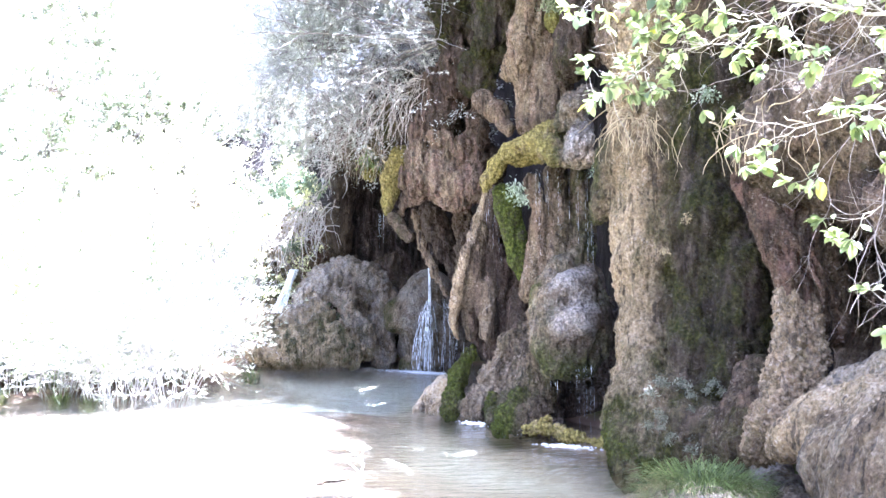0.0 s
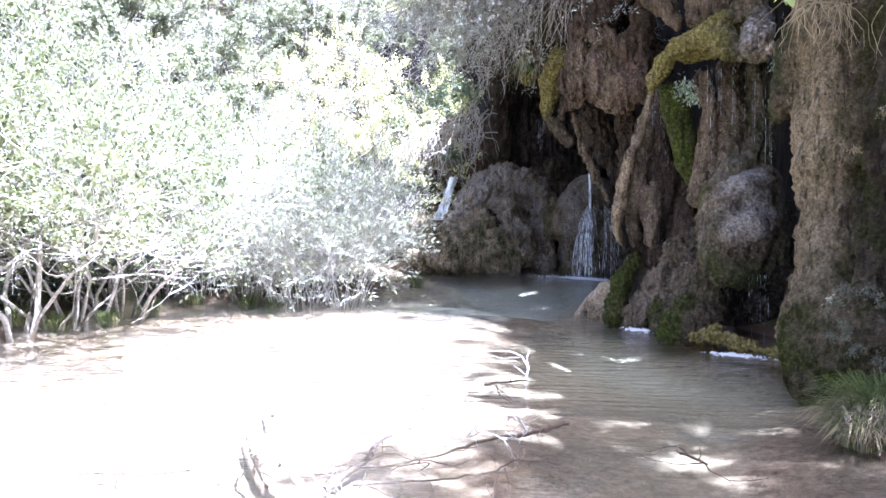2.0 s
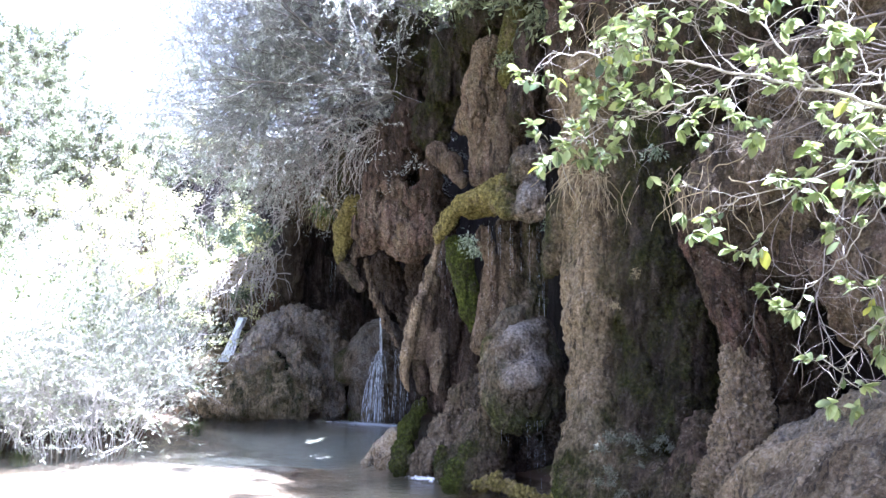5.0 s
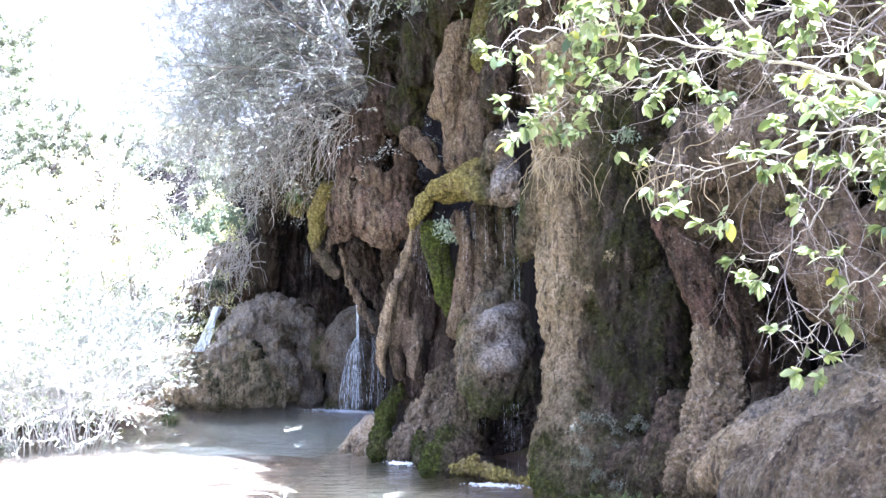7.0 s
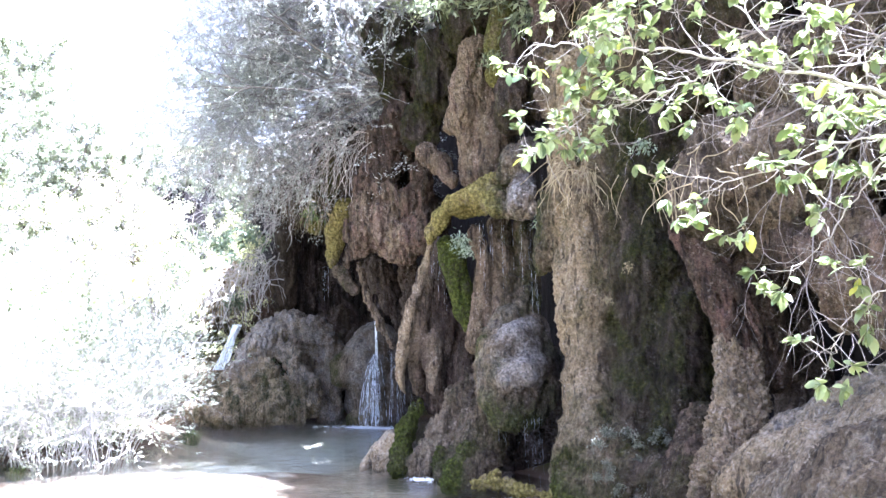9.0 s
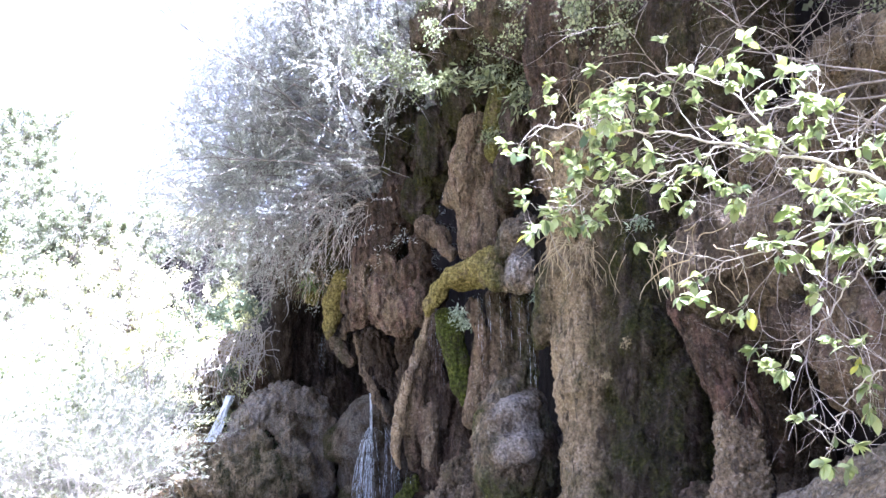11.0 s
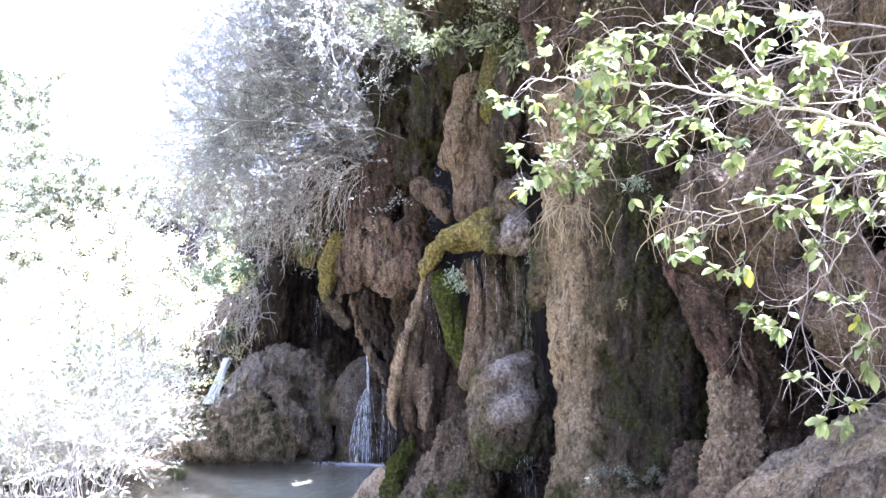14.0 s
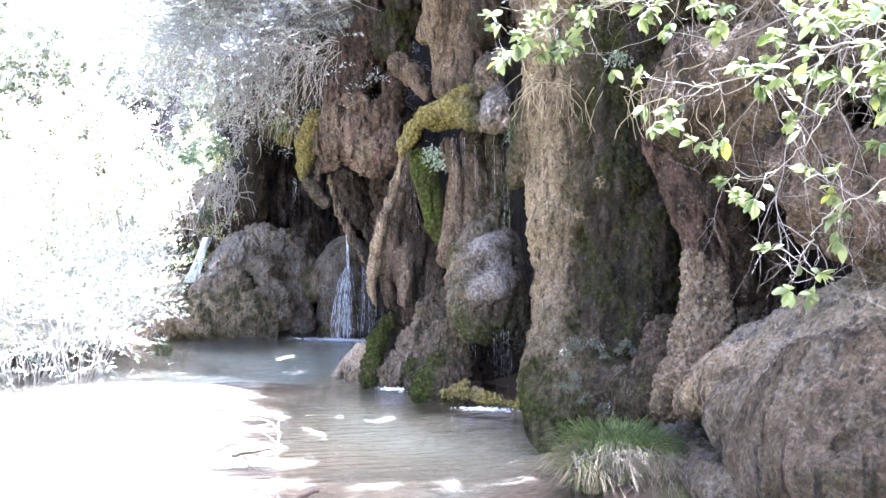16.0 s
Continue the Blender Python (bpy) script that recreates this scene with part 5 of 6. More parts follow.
plant(h2, hill[1::3])
plant(copy_thing(p1, Matrix.Identity(4)), hill[2::3])
u1 = shrub(33, "undergrowth_shrub", 9, 2.0, 0.7, 0.025, 3, 4, 9000, 0.09, 0.3, DARK_GREEN, GREY_BARK, "dark undergrowth beneath the willows", 0.05)
plant(u1, [(-13.90, 11.33, 0, 1.1), (-12.70, 12.25, 80, 1), (-11.79, 13.46, 160, 1.1), (-11.55, 15.84, 240, 1.1), (-11.72, 18.75, 300, 1.2), (-15.01, 13.34, 20, 1.2), (-14.81, 10.53, 140, 1.2), (-12.88, 16.23, 70, 1.3), (-10.72, 20.28, 200, 1.2), (-14.21, 15.03, 200, 1.3)])
d1 = shrub(28, "dark_shrub", 6, 4.0, 0.6, 0.05, 3, 4, 12000, 0.08, 0.35, DARK_GREEN, GREY_BARK, "dark green shrub leaning from the rock slope", 0.2)
plant(d1, [(-5.2, 27.0, 0, 1.0), (-6.6, 28.5, 120, 1.1), (-4.2, 28.0, 240, 1.0), (-7.5, 31, 300, 1.2)])

# shrub hanging over the cliff, with drooping grey-green twigs
OUT = [(-1, 0.3, 0.45), (-1, 0.1, 0.12), (-1, 0.4, -0.1), (-0.6, 0, 0.8), (-1, 0.5, 0.05), (-0.7, 0.2, -0.2), (-0.95, 0, 0.35), (-0.8, 0.3, 0.2), (-0.3, 0.1, 1), (-0.7, 0.2, 0.6)]
o1 = shrub(29, "overhanging_shrub", 20, 4.7, 0.3, 0.045, 3, 7, 120000, 0.075, 0.14, OVERHANG, DARK_TWIG, "large grey-green shrub drooping over the cliff edge", -2.5, 0.13, 0.0, OUT, 0.02, 0.1, SHRUB_TWIG, 0.12, True)
o1.location = (0.45, 16.2, 7.8)
# mostly out of view; added to keep sun off the cliff and pool
t1 = shrub(30, "cliff_top_tree", 4, 4.6, 0.55, 0.10, 3, 6, 21000, 0.15, 0.42, HILL_GREEN, GREY_BARK, "leafy tree added on the cliff top for its shade", 0.8)
plant(t1, [(7.4, 6.2, 70, 0.8), (7.9, 4.6, 10, 0.9), (8.3, 2.6, 200, 0.9), (4.6, 13.0, 200, 0.7), (6.4, 9.0, 30, 0.8), (6.6, 10.8, 130, 0.55), (4.6, 15.5, 200, 0.7), (4.0, 18.5, 200, 0.8), (4.1, 19.5, 40, 0.9), (3.6, 21.6, 90, 0.9), (3.4, 18.6, 60, 1.0), (2.9, 20.0, 140, 0.7), (3.2, 20.4, 10, 0.9), (3.0, 23.0, 160, 0.9), (3.2, 24.8, 20, 0.9), (0.2, 28.4, 220, 0.9), (5.0, 14.2, 150, 0.6), (3.7, 14.2, 80, 0.6)])
# sparse crowns, mostly unseen, added to dapple the shadow's edge
t2 = shrub(34, "cliff_top_tree", 4, 4.2, 0.6, 0.06, 3, 5, 2500, 0.14, 0.45, HILL_GREEN, GREY_BARK, "thin-crowned tree added at the cliff's edge for dappled shade", 0.6)
plant(t2, [(6.9, 3.0, 0, 0.6), (6.5, 4.3, 70, 0.7), (6.2, 5.7, 160, 0.75), (5.9, 7.2, 250, 0.75), (5.6, 10.2, 120, 0.8), (4.9, 12.6, 200, 0.75)])
o2 = copy_thing(o1, Matrix.Identity(4))
o2.matrix_basis = pose(0.9, 15.9, 9.9, 0, 0, -18) @ Matrix.Scale(0.95, 4)
c1 = shrub(31, "cliff_edge_shrub", 9, 2.2, 1.1, 0.02, 2, 5, 7000, 0.06, 0.35, WILLOW, GREY_BARK, "low green shrub spilling over the cliff edge", -2.0, 0.2, -0.09, None, 0.1, 0.5)
for k, (x, y, z, s) in enumerate([(2.6, 12.6, 8.6, 0.9), (3.2, 11.0, 8.6, 0.9), (3.9, 9.0, 7.6, 1.0), (4.3, 7.6, 7.0, 0.8), (1.6, 13.8, 8.4, 0.8)]):
    (c1 if k == 0 else copy_thing(c1, Matrix.Identity(4))).matrix_basis = pose(x, y, z, 0, 0, 70 * k) @ Matrix.Scale(s, 4)


# hanging roots on the slope beside the mound
def hanging(name, seed, spots, count, length, out, r, material, label):
    g = np.random.default_rng(seed)
    lines = []
    for k in range(count):
        x, y, z, wide = spots[g.integers(len(spots))]
        p = [np.array([x, y, z]) + g.normal(size=3) * np.array([wide, wide * 0.5, wide * 0.4])]
        d = np.array([out[0], out[1], 0.15]) + g.normal(size=3) * 0.35
        for i in range(8):
            d = d * 0.75 + np.array([0, 0, -0.3]) + g.normal(size=3) * 0.28
            p.append(p[-1] + d / np.linalg.norm(d) * length * g.uniform(0.5, 1.3) / 8)
        lines.append((np.array(p), np.linspace(r, r * 0.4, 9) * g.uniform(0.5, 1.4)))
    return tagged(new(name, mesh_of(name, *tubes(lines, 4), material, True)), label, "roots", kind="stuff")


hanging("hanging_roots", 61, [(-3.9, 24.0, 4.93, 0.3), (-4.5, 24.0, 4.59, 0.4), (-5.0, 24.0, 4.51, 0.4), (-5.53, 24.1, 4.27, 0.4), (-5.97, 24.2, 3.93, 0.3), (-4.14, 23.9, 4.23, 0.4), (-3.42, 23.6, 6.09, 0.2), (-4.81, 23.9, 3.89, 0.4)], 170, 1.6, (-0.6, -0.35), 0.017, BLEACHED, "bleached roots hanging down the rocky slope")
hanging("hanging_twigs", 62, [(2.23, 9.43, 4.30, 0.12), (2.73, 8.57, 6.03, 0.25), (-1.61, 18.49, 5.35, 0.25), (2.44, 9.40, 4.22, 0.1), (2.79, 7.05, 3.66, 0.25), (2.84, 8.65, 5.78, 0.3)], 150, 0.7, (-0.3, -0.2), 0.006, STRAW, "dry roots and grass hanging from the rock")
hanging("hanging_twigs", 63, [(-3.06, 17.81, 6.63, 0.6), (-0.76, 16.20, 6.59, 0.4), (-2.10, 17.45, 6.14, 0.5), (-3.74, 17.94, 7.21, 0.5)], 300, 1.7, (-0.9, -0.2), 0.0075, PALE_BARK, "thin drooping bare twigs of the overhanging shrub")


# ---- fallen branches in the pool ----
def limb(points, r0, r1):
    p = np.array(points, float)
    t = np.linspace(0, len(p) - 1, 5 * len(p))
    q = np.stack([np.interp(t, range(len(p)), p[:, k]) for k in range(3)], 1)
    for _ in range(2):
        q[1:-1] = (q[:-2] + 2 * q[1:-1] + q[2:]) / 4
    q[1:-1] += np.random.default_rng(len(p) * 7).normal(size=q[1:-1].shape) * 0.006
    return q, np.linspace(r0, r1, len(q))


dead = thing("fallen_branch", "bleached fallen branch lying in the shallow pool", "branch")
DEADWOOD = [
    ([(-1.55, 3.80, 0.05), (-1.63, 4.04, 0.12), (-1.82, 4.28, 0.18), (-2.09, 4.61, 0.26), (-2.37, 5.05, 0.30), (-2.70, 5.53, 0.34), (-3.02, 6.05, 0.36)], 0.042, 0.016),
    ([(-1.65, 4.22, 0.10), (-1.59, 4.32, 0.14), (-1.57, 4.35, 0.18), (-1.68, 4.35, 0.18), (-1.85, 4.59, 0.14), (-2.01, 4.88, 0.08)], 0.028, 0.015),
    ([(-2.31, 4.91, 0.20), (-2.51, 5.05, 0.24), (-2.70, 5.21, 0.30), (-2.79, 5.48, 0.32), (-2.74, 5.71, 0.34), (-2.68, 6.17, 0.30), (-2.60, 6.69, 0.26), (-2.40, 7.19, 0.14)], 0.02, 0.006),
    ([(-2.75, 5.77, 0.30), (-2.84, 5.94, 0.40), (-2.98, 6.38, 0.45), (-2.93, 6.77, 0.40), (-2.85, 6.87, 0.30)], 0.018, 0.006),
    ([(-2.80, 5.75, 0.30), (-2.63, 5.30, 0.20)], 0.018, 0.014),
    ([(-1.94, 5.84, 0.00), (-1.89, 5.85, 0.10), (-1.77, 5.90, 0.16), (-1.59, 6.12, 0.20), (-1.43, 6.48, 0.22), (-1.30, 6.71, 0.20)], 0.028, 0.007),
    ([(-1.78, 5.86, 0.16), (-1.87, 6.20, 0.20), (-1.78, 6.37, 0.20)], 0.014, 0.006),
    ([(-1.18, 6.20, 0.10), (-1.13, 6.44, 0.16), (-0.86, 6.52, 0.18), (-0.72, 6.53, 0.08)], 0.012, 0.005),
    ([(-1.23, 6.24, 0.06), (-1.05, 6.21, 0.12), (-0.88, 6.34, 0.02)], 0.01, 0.005),
    ([(-2.76, 5.32, 0.25), (-2.95, 5.32, 0.16), (-3.18, 5.26, 0.02)], 0.013, 0.008),
]
g = np.random.default_rng(71)
twigs = []
for p, r in [limb(q, a, b) for q, a, b in DEADWOOD]:
    for k in range(4):
        i = g.integers(len(p) // 4, len(p))
        branch_out(g, p[i], g.normal(size=3) * np.array([1, 1, 0.25]) + (p[i] - p[i - 1]) * 8, g.uniform(0.15, 0.42), 0.006, 1, 0.35, -0.02, 2, twigs)
for q, a, b in DEADWOOD:
    part("limb", mesh_of("limb", *tubes([limb(q, a * 0.85, b * 0.8)], 8), BLEACHED, True), dead)
tagged(part("brushwood", mesh_of("brushwood", *tubes([(p, r) for p, r, lv in twigs], 4), BLEACHED, True), dead), kind="stuff")
bed_set = thing("sunken_branch", "dark soaked branches and a branch's shadow on the pool bed", "branch", kind="stuff")
ON_BED = [
    ([(-3.28, 5.39, -0.05), (-3.62, 5.23, -0.06), (-3.89, 5.22, -0.05), (-4.18, 5.14, -0.04)], 0.012, 0.006),
    # dark stick drawn in place of the fallen branch's cast shadow
    ([(-3.11, 6.00, -0.05), (-2.59, 5.19, -0.08), (-2.28, 4.87, -0.10), (-1.90, 4.48, -0.10)], 0.04, 0.03),
    ([(-2.08, 5.17, -0.05), (-2.02, 5.63, -0.06), (-1.95, 5.80, -0.02)], 0.028, 0.024),
    ([(-0.40, 6.92, 0.02), (-0.68, 6.65, 0.00), (-1.12, 6.42, -0.03), (-1.36, 6.15, -0.05), (-1.67, 5.90, -0.08)], 0.022, 0.008),
    ([(-2.29, 5.47, -0.05), (-1.90, 5.70, -0.06), (-1.48, 5.88, -0.05)], 0.01, 0.006),
    ([(-1.91, 5.30, -0.05), (-1.39, 5.49, -0.06), (-0.92, 5.72, -0.05), (-0.80, 6.06, -0.05)], 0.01, 0.006),
    ([(-0.91, 5.15, -0.05), (-0.67, 5.01, -0.06)], 0.016, 0.01),
    ([(0.53, 6.65, -0.10), (0.73, 6.33, -0.10)], 0.014, 0.01),
    ([(-1.00, 4.83, -0.10), (-0.75, 4.61, -0.10)], 0.016, 0.01),
    ([(-1.43, 8.63, -0.05), (-0.95, 8.81, -0.03)], 0.016, 0.01),
]
bed_twigs = []
for q, a, b in ON_BED:
    p, r = limb(q, a, b)
    bed_twigs.append((p, r, 0))
    for k in range(4):
        i = g.integers(1, len(p))
        branch_out(g, p[i], g.normal(size=3) * np.array([1, 1, 0.1]), g.uniform(0.2, 0.6), 0.007, 1, 0.3, 0, 2, bed_twigs)
part("stick", mesh_of("stick", *tubes([(p, r) for p, r, lv in bed_twigs], 5), SOAKED_AND_SHADOW, True), bed_set)
tip = thing("branch_tip", "small bleached branch tip standing out of the pool", "branch")
TIPS = [
    ([(-0.98, 8.81, -0.02), (-0.94, 8.91, 0.08), (-1.05, 9.09, 0.20), (-1.22, 9.18, 0.24), (-1.47, 9.31, 0.20), (-1.65, 9.69, 0.14)], 0.018, 0.006),
    ([(-0.94, 8.91, 0.08), (-0.97, 8.95, 0.20), (-0.96, 9.16, 0.26)], 0.01, 0.004),
    ([(-1.05, 9.06, 0.20), (-1.25, 9.16, 0.14), (-1.46, 9.48, 0.12)], 0.01, 0.004),
    ([(-0.96, 8.78, 0.04), (-1.13, 9.00, 0.10)], 0.008, 0.004),
]
part("limb", mesh_of("limb", *tubes([limb(q, a * 0.65, b * 0.7) for q, a, b in TIPS], 6), BLEACHED, True), tip)


# ---- grass ----
def tuft(seed, count, reach, height, spread, droop):
    r = np.random.default_rng(seed)
    vs, fs = [], []
    a = r.uniform(0, 2 * np.pi, count)
    root = np.stack([np.cos(a), np.sin(a), 0 * a], -1) * (np.sqrt(r.uniform(0, 1, count)) * spread)[:, None]
    out = root / (spread + 1e-6) * reach + r.normal(size=(count, 3)) * 0.2 * height
    h = height * r.uniform(0.5, 1.15, count)
    side = np.stack([-np.sin(a), np.cos(a), 0 * a], -1) * 0.0045
    rows = []
    for t, wd in ((0, 1.0), (0.4, 0.9), (0.75, 0.6), (1.0, 0.08)):
        c = root + out * (t ** 1.6)
        c[:, 2] = h * (t * (1 + droop) - droop * 1.6 * t ** 2.2)
        rows.append((c - side * wd, c + side * wd))
    v = np.stack([s for pair in rows for s in pair], 1).reshape(-1, 3)
    i = np.arange(count)[:, None, None] * 8 + np.array([(0, 1, 3, 2), (2, 3, 5, 4), (4, 5, 7, 6)])
    return v, i.reshape(-1, 4)


def grass_tuft(seed, count, reach, height, spread, droop, label):
    ob = thing("grass_tuft", label, "grass")
    part("green_grass", mesh_of("green_grass", *tuft(seed, count, reach, height, spread, droop), GRASS), ob)
    part("dry_grass", mesh_of("dry_grass", *tuft(seed + 1, count // 3, reach * 1.2, height * 0.8, spread, droop + 0.5), STRAW), ob, "dry straw-coloured blades")
    return ob


k1 = grass_tuft(101, 900, 0.34, 0.55, 0.22, 0.65, "lush green grass tuft on the bank")
plant(k1, [(2.22, 6.90, 0, 1.2), (2.40, 6.98, 90, 1.1), (2.02, 6.72, 200, 0.9), (2.56, 6.70, 200, 0.75)])
k2 = grass_tuft(103, 170, 0.36, 0.62, 0.20, 0.6, "bright green grass on the near bank")
plant(k2, [(-4.01, 3.10, 0, 1), (-3.71, 3.32, 70, 1), (-3.38, 2.79, 150, 1), (-3.60, 2.63, 240, 1), (-3.39, 2.99, 300, 0.9), (-4.39, 2.96, 10, 1)])
k3 = grass_tuft(105, 260, 0.2, 0.36, 0.16, 0.4, "small grass tuft standing in shallow water")
plant(k3, [(-8.72, 8.38, 0, 1.1), (-8.81, 8.86, 60, 1), (-8.61, 7.96, 140, 0.8), (-9.50, 14.66, 20, 1), (-8.49, 16.89, 20, 1), (-10.14, 11.53, 200, 1.2), (-6.76, 17.44, 20, 0.9), (-4.96, 19.81, 20, 1.3), (-12.50, 9.92, 200, 1.2), (-11.60, 9.99, 100, 1.2), (-10.09, 10.73, 300, 1.1), (-11.9, 9.4, 30, 1.3), (-10.9, 10.2, 160, 1.2), (-9.6, 11.9, 220, 1.2), (-9.2, 12.8, 80, 1.1), (-9.1, 13.9, 10, 1.2), (-8.9, 15.4, 260, 1.1), (-7.6, 15.3, 120, 1.1), (-6.9, 15.0, 190, 0.9)])


weed = shrub(36, "bank_weed", 7, 0.55, 0.55, 0.005, 2, 3, 420, 0.055, 0.36, SMALL_BROAD, GRASS, "low leafy green weed among the bank grass", 0.05, 0.2, 0.0, None, 0.04, 0.1, GRASS)
plant(weed, [(-3.85, 3.32, 0, 1), (-3.50, 3.12, 80, 0.9), (-3.28, 3.05, 150, 0.8), (-4.20, 3.20, 230, 1), (-3.62, 2.90, 300, 1), (-8.76, 8.30, 20, 1.1), (-8.62, 8.62, 130, 1), (-8.90, 8.00, 260, 0.8)])


hanging("hanging_straw", 64, [(1.83, 6.41, 0.36, 0.07), (1.96, 6.22, 0.43, 0.08), (2.12, 6.13, 0.45, 0.08), (2.30, 6.11, 0.42, 0.08), (2.48, 6.14, 0.37, 0.07)], 170, 0.42, (-0.06, -0.15), 0.0021, DRY_ROOT, "dry straw and roots hanging under a grass tussock")


# ---- leafy branch close to the path ----
spray = thing("leafy_branch", "leafy branch with pale sunlit broad leaves over the path", "branch")
SPRAY = [
    ([(1.52, 1.6, 2.33), (1.56, 1.9, 2.54), (1.49, 2.1, 2.72), (1.31, 2.2, 2.82), (1.13, 2.35, 2.92), (0.97, 2.5, 3.02), (0.81, 2.6, 3.05), (0.68, 2.7, 3.12), (0.56, 2.75, 3.13)], 0.0075, 0.0025, 50),
    ([(1.31, 2.2, 2.82), (1.24, 2.3, 2.97), (1.16, 2.35, 3.13), (1.04, 2.4, 3.21), (0.92, 2.5, 3.24), (0.84, 2.55, 3.23), (0.78, 2.6, 3.13)], 0.0035, 0.0016, 18),
    ([(1.13, 2.35, 2.92), (1.0, 2.45, 2.87), (0.87, 2.55, 2.84), (0.71, 2.6, 2.82), (0.59, 2.7, 2.72)], 0.0035, 0.0016, 30),
    ([(1.49, 2.1, 2.72), (1.44, 2.15, 2.84), (1.4, 2.2, 2.99), (1.43, 2.25, 3.16)], 0.0035, 0.0016, 14),
    ([(1.56, 1.9, 2.54), (1.45, 2.0, 2.57), (1.33, 2.1, 2.58), (1.21, 2.2, 2.53), (1.06, 2.3, 2.5), (0.94, 2.4, 2.45)], 0.004, 0.0015, 16),
    ([(1.52, 1.6, 2.33), (1.48, 1.75, 2.32), (1.43, 1.85, 2.22), (1.37, 1.95, 2.17), (1.28, 2.0, 2.1)], 0.0045, 0.0015, 9),
    ([(1.52, 1.6, 2.33), (1.53, 1.75, 2.45), (1.53, 1.9, 2.62), (1.55, 2.0, 2.79)], 0.0045, 0.0018, 9),
    ([(1.53, 1.75, 2.45), (1.5, 1.8, 2.54), (1.45, 1.95, 2.57), (1.38, 2.05, 2.47), (1.29, 2.1, 2.32), (1.2, 2.15, 2.22)], 0.004, 0.0015, 9),
    ([(1.52, 1.6, 2.33), (1.5, 1.7, 2.28), (1.49, 1.78, 2.29), (1.46, 1.85, 2.35), (1.4, 1.95, 2.38)], 0.004, 0.0015, 8),
    ([(1.53, 1.55, 2.14), (1.49, 1.65, 2.06), (1.42, 1.7, 1.93), (1.39, 1.72, 1.82)], 0.0035, 0.0014, 4),
    ([(1.28, 2.0, 2.1), (1.25, 2.05, 2.04), (1.24, 2.08, 1.96), (1.21, 2.1, 1.91)], 0.002, 0.0012, 4),
    ([(1.56, 1.9, 2.54), (1.63, 1.85, 2.58), (1.68, 1.8, 2.73), (1.71, 1.85, 2.94), (1.66, 1.95, 3.11)], 0.0045, 0.002, 9),
    ([(1.52, 1.6, 2.33), (1.54, 1.7, 2.49), (1.55, 1.8, 2.66), (1.52, 1.85, 2.69)], 0.0035, 0.0015, 7),
]


def leaf_shape(seed):
    """A broad leaf 1 long, folded along its rib and curled."""
    r = np.random.default_rng(seed)
    t = np.linspace(0, 1, 6)
    w = np.array([0.02, 0.15, 0.24, 0.27, 0.19, 0.015])
    z = -0.22 * t ** 2 * r.uniform(0.3, 1.5)
    rib = np.stack([t, 0 * t, z], -1)
    fold = r.uniform(0.04, 0.16)
    lf = np.stack([t, w, z + fold * w * 2], -1)
    rt = np.stack([t, -w, z + fold * w * 2], -1)
    v = np.stack([lf, rib, rt], 1).reshape(-1, 3)
    i = np.arange(5)[:, None] * 3 + np.arange(2)
    return mesh_of("leaf", v, np.stack([i, i + 1, i + 4, i + 3], -1).reshape(-1, 4), BROAD, True)


shapes = [leaf_shape(80 + k) for k in range(5)]
g = np.random.default_rng(91)
fine = []
for q, thick, thin, twig_count in SPRAY:
    p, r = limb(q, thick, thin)
    part("limb", mesh_of("limb", *tubes([(p, r)], 6), PALE_BARK, True), spray)
    low = p[-1][2] < 2.2
    for k in range(twig_count):
        i = g.integers(2, len(p))
        d = p[i] - p[i - 1]
        branch_out(g, p[i], d / np.linalg.norm(d) * 0.7 + g.normal(size=3) * 0.7, g.uniform(0.08, 0.18) if low else g.uniform(0.10, 0.23), 0.0017, 1, 0.3, -0.02, 2, fine)
tagged(part("brushwood", mesh_of("brushwood", *tubes([(p, r) for p, r, lv in fine], 4), PALE_BARK, True), spray), kind="stuff")
tips = [p for p, r, lv in fine if g.random() < 0.55]


def leaf_pose():
    p = tips[g.integers(len(tips))]
    i = len(p) - 1 if g.random() < 0.8 else g.integers(4, len(p))
    d = p[i] - p[i - 1]
    d = d / np.linalg.norm(d) * 0.8 + g.normal(size=3) * np.array([0.65, 0.65, 0.5])
    size = g.uniform(0.026, 0.07)
    q = Vector(d).to_track_quat("X", "Z") @ Euler((g.uniform(-0.9, 0.9), 0, 0)).to_quaternion()
    return Matrix.LocRotScale(Vector(p[i]), q, (size, size, size))


for k in range(300):
    ob = new("leaf", shapes[k % 5])
    ob.parent = spray
    ob.matrix_basis = leaf_pose()
rest_v, rest_f = [], []
for k in range(3200):
    me = shapes[k % 5]
    co = np.array([v.co for v in me.vertices])
    m = np.array(leaf_pose())
    rest_v.append(co @ m[:3, :3].T * g.uniform(0.6, 0.9) + m[:3, 3])
    rest_f.append(np.array([tuple(f.vertices) for f in me.polygons]) + 18 * k)
tagged(part("foliage", mesh_of("foliage", np.concatenate(rest_v), np.concatenate(rest_f), SMALL_BROAD, True), spray), kind="stuff")


# ---- bare thicket of thin branches behind the leafy one ----
thicket = thing("bare_shrub", "tangle of thin bare brown branches against the rock", "shrub", *(3.59, 4.40, 4.10))
g = np.random.default_rng(97)
bare = []
for k in range(9):
    branch_out(g, (g.uniform(-0.1, 0.5), g.uniform(-0.3, 0.3), g.uniform(-0.2, 0.6)), (-0.9, g.uniform(-0.2, 0.7), g.uniform(-0.45, 0.35)), g.uniform(1.2, 2.0), 0.012, 3, 0.2, -0.03, 4, bare)
for p, r, lv in bare:
    if lv == 3:
        part("limb", mesh_of("limb", *tubes([(p, r)], 6), GREY_BARK, True), thicket)
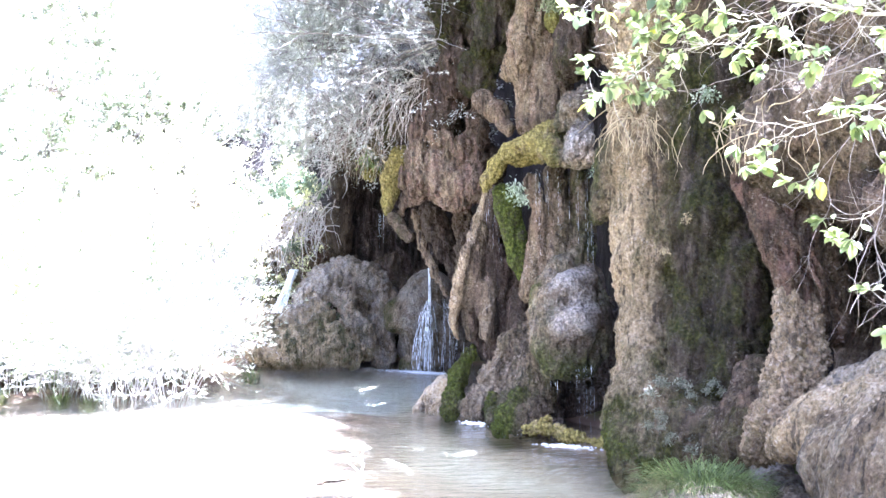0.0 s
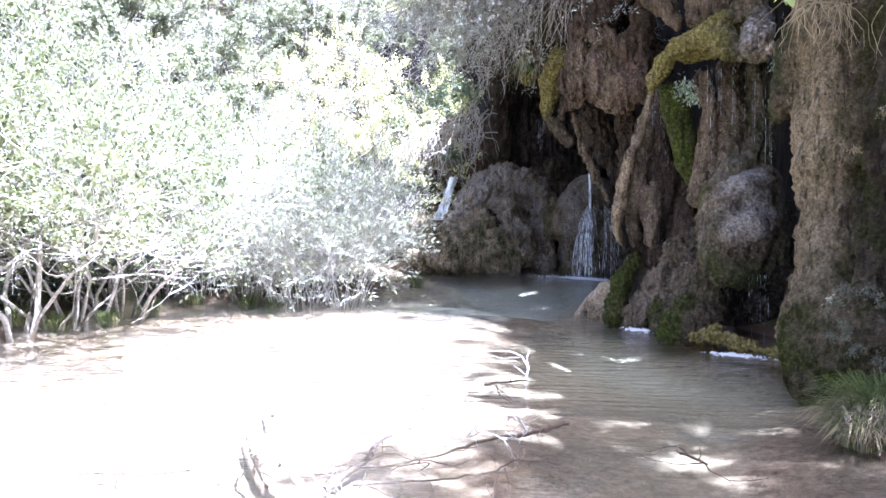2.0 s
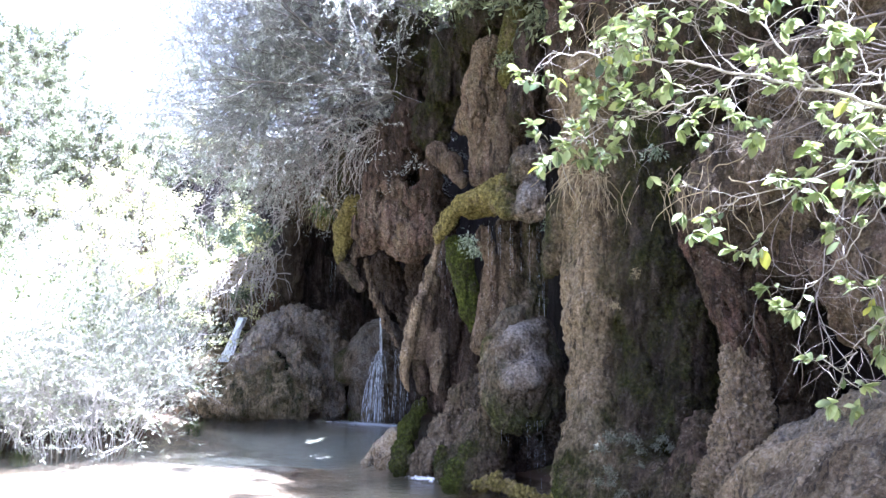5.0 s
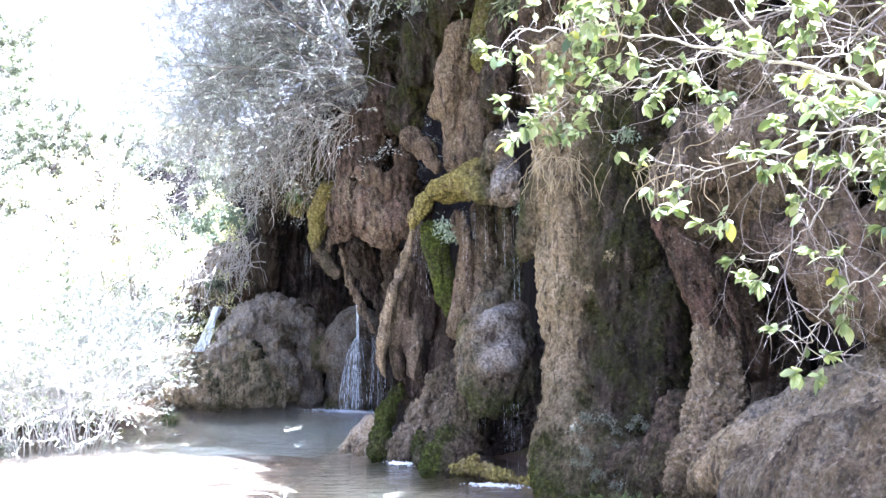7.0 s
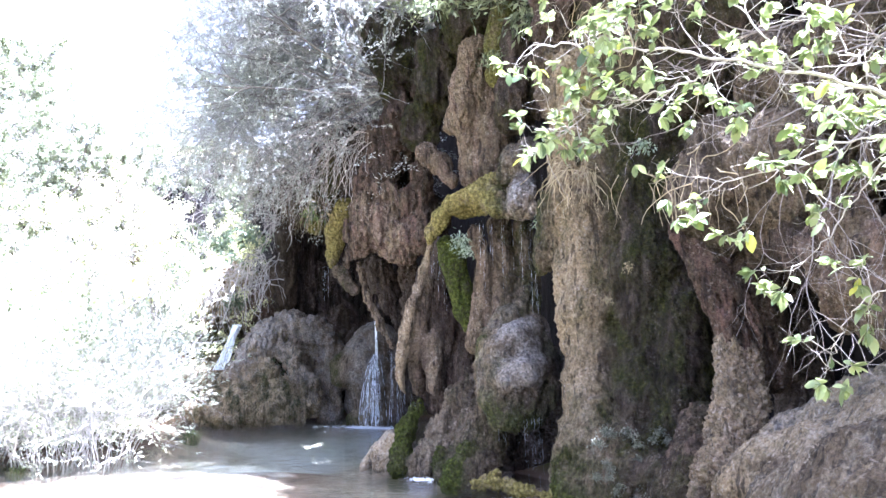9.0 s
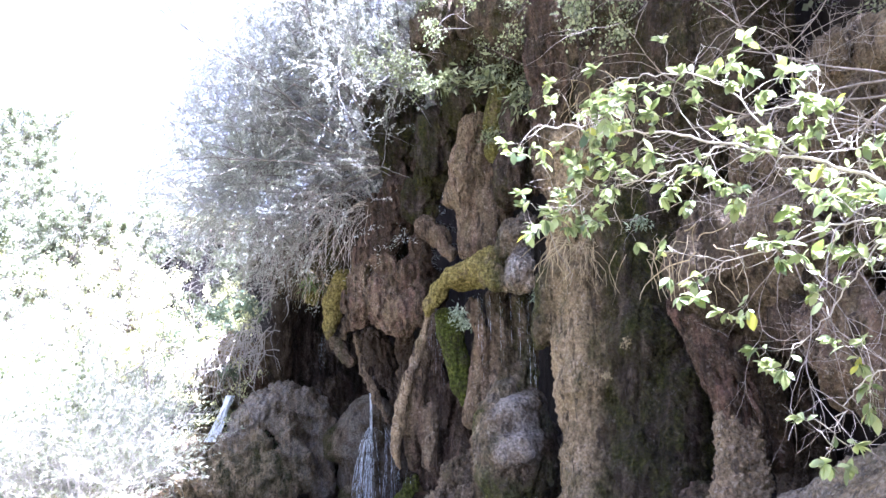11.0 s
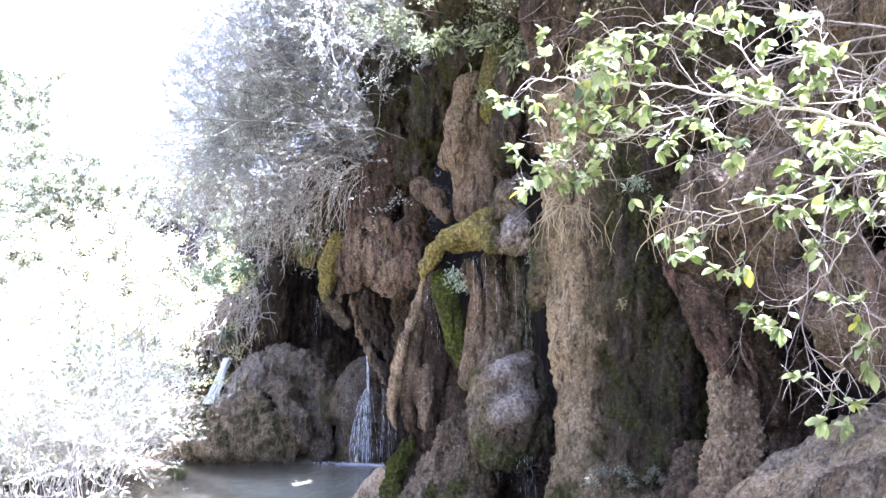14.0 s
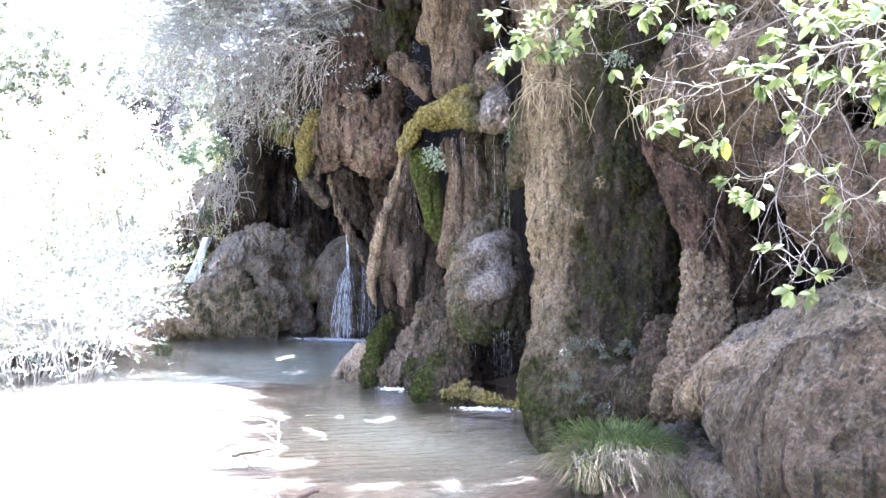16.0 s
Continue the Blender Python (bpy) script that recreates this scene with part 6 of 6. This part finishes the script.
tagged(part("brushwood", mesh_of("brushwood", *tubes([(p, r) for p, r, lv in bare if lv < 3], 4), GREY_BARK, True), thicket), kind="stuff")


# ---- small plants on the rocks ----
def fern(seed, count, reach):
    """A clump of drooping fronds."""
    r = np.random.default_rng(seed)
    p = np.zeros((count, 3)) + r.normal(size=(count, 3)) * reach * np.array([0.5, 0.4, 0.35])
    p[:, 2] -= np.abs(p[:, 0]) * 0.4
    return leaves(r, p, reach * 0.55, 0.14, 0.5, np.array([-0.5, -0.5, 0.2]))


for k, (x, y, z, reach, m, label) in enumerate([(1.11, 11.89, 3.72, 0.16, FERN, "silvery fern clump hanging from the mossy ledge"),
    (1.20, 11.95, 3.56, 0.12, FERN, "silvery fern clump hanging from the mossy ledge"),
    (2.11, 10.61, 3.78, 0.09, FERN, "small pale plant on the wet ledge"),
    (1.74, 12.03, 6.75, 0.2, WILLOW, "green plant tuft on the upper column"),
    (2.16, 11.17, 7.06, 0.3, WILLOW, "green plant tuft on the upper column"),
    (1.05, 12.47, 7.93, 0.35, WILLOW, "green plant tuft under the cliff edge"),
    (1.74, 11.82, 7.73, 0.35, WILLOW, "green plant tuft under the cliff edge"),
    (2.94, 8.47, 4.30, 0.12, FERN, "small leafy plant on the tufa wall"),
    (2.65, 9.27, 2.57, 0.06, STRAW, "dry grass wisp on the tufa wall"),
    (2.91, 9.16, 2.97, 0.08, STRAW, "dry grass wisp on the tufa wall"),
    (2.45, 8.67, 1.06, 0.07, DULL_FERN, "low grey-green leafy plant on the foot of the tufa wall"),
    (2.39, 8.69, 1.09, 0.07, DULL_FERN, "low grey-green leafy plant on the foot of the tufa wall"),
    (2.88, 8.33, 0.47, 0.08, DULL_FERN, "low grey-green leafy plant on the foot of the tufa wall"),
    (2.36, 8.46, 0.7, 0.06, DULL_FERN, "low grey-green leafy plant on the foot of the tufa wall"),
    (2.4, 8.67, 1.06, 0.06, DULL_FERN, "low grey-green leafy plant on the foot of the tufa wall"),
    (2.88, 8.32, 0.45, 0.08, DULL_FERN, "low grey-green leafy plant on the foot of the tufa wall"),
    (2.91, 8.63, 0.97, 0.06, DULL_FERN, "low grey-green leafy plant on the foot of the tufa wall"),
    (2.66, 8.37, 0.53, 0.08, DULL_FERN, "low grey-green leafy plant on the foot of the tufa wall"),
    (3.0, 8.68, 1.06, 0.07, DULL_FERN, "low grey-green leafy plant on the foot of the tufa wall"),
    (2.74, 8.48, 0.71, 0.06, DULL_FERN, "low grey-green leafy plant on the foot of the tufa wall"),
    (2.65, 8.68, 1.06, 0.09, DULL_FERN, "low grey-green leafy plant on the foot of the tufa wall"),
    (2.89, 8.46, 0.67, 0.06, DULL_FERN, "low grey-green leafy plant on the foot of the tufa wall"),
    (2.92, 8.44, 0.65, 0.09, DULL_FERN, "low grey-green leafy plant on the foot of the tufa wall"),
    (2.88, 8.47, 0.71, 0.07, DULL_FERN, "low grey-green leafy plant on the foot of the tufa wall"),
    (2.69, 8.51, 0.78, 0.06, DULL_FERN, "low grey-green leafy plant on the foot of the tufa wall"),
    (2.38, 8.33, 0.48, 0.05, DULL_FERN, "low grey-green leafy plant on the foot of the tufa wall"),
    (2.21, 8.42, 0.63, 0.06, DULL_FERN, "low grey-green leafy plant on the foot of the tufa wall"),
    (2.63, 8.49, 0.74, 0.06, DULL_FERN, "low grey-green leafy plant on the foot of the tufa wall"),
    (3.08, 8.63, 0.96, 0.07, DULL_FERN, "low grey-green leafy plant on the foot of the tufa wall"),
    (2.33, 8.41, 0.62, 0.06, DULL_FERN, "low grey-green leafy plant on the foot of the tufa wall"),
    (2.44, 8.36, 0.53, 0.06, DULL_FERN, "low grey-green leafy plant on the foot of the tufa wall"),
    (2.57, 8.28, 0.4, 0.05, DULL_FERN, "low grey-green leafy plant on the foot of the tufa wall"),
    (2.28, 8.61, 0.96, 0.08, DULL_FERN, "low grey-green leafy plant on the foot of the tufa wall"),
    (2.74, 8.61, 0.93, 0.06, DULL_FERN, "low grey-green leafy plant on the foot of the tufa wall"),
    (2.34, 8.5, 0.76, 0.05, DULL_FERN, "low grey-green leafy plant on the foot of the tufa wall"),
    (2.68, 8.29, 0.41, 0.09, DULL_FERN, "low grey-green leafy plant on the foot of the tufa wall"),
    (-4.63, 23.55, 3.63, 0.35, DARK_GREEN, "dark green plant on the rocky slope"),
    (-4.11, 23.22, 5.62, 0.5, DARK_GREEN, "dark green plant on the rocky slope"),
    (-1.79, 18.26, 5.38, 0.3, GRASS, "yellow-green grass on the hanging rock"),
    (-1.59, 18.25, 5.51, 0.3, STRAW, "dry grass on the hanging rock")]):
    part("foliage", mesh_of("foliage", *fern(200 + k, 140, reach), m), thing("fern", label, "plant", x, y, z, group="plants on the rocks"))
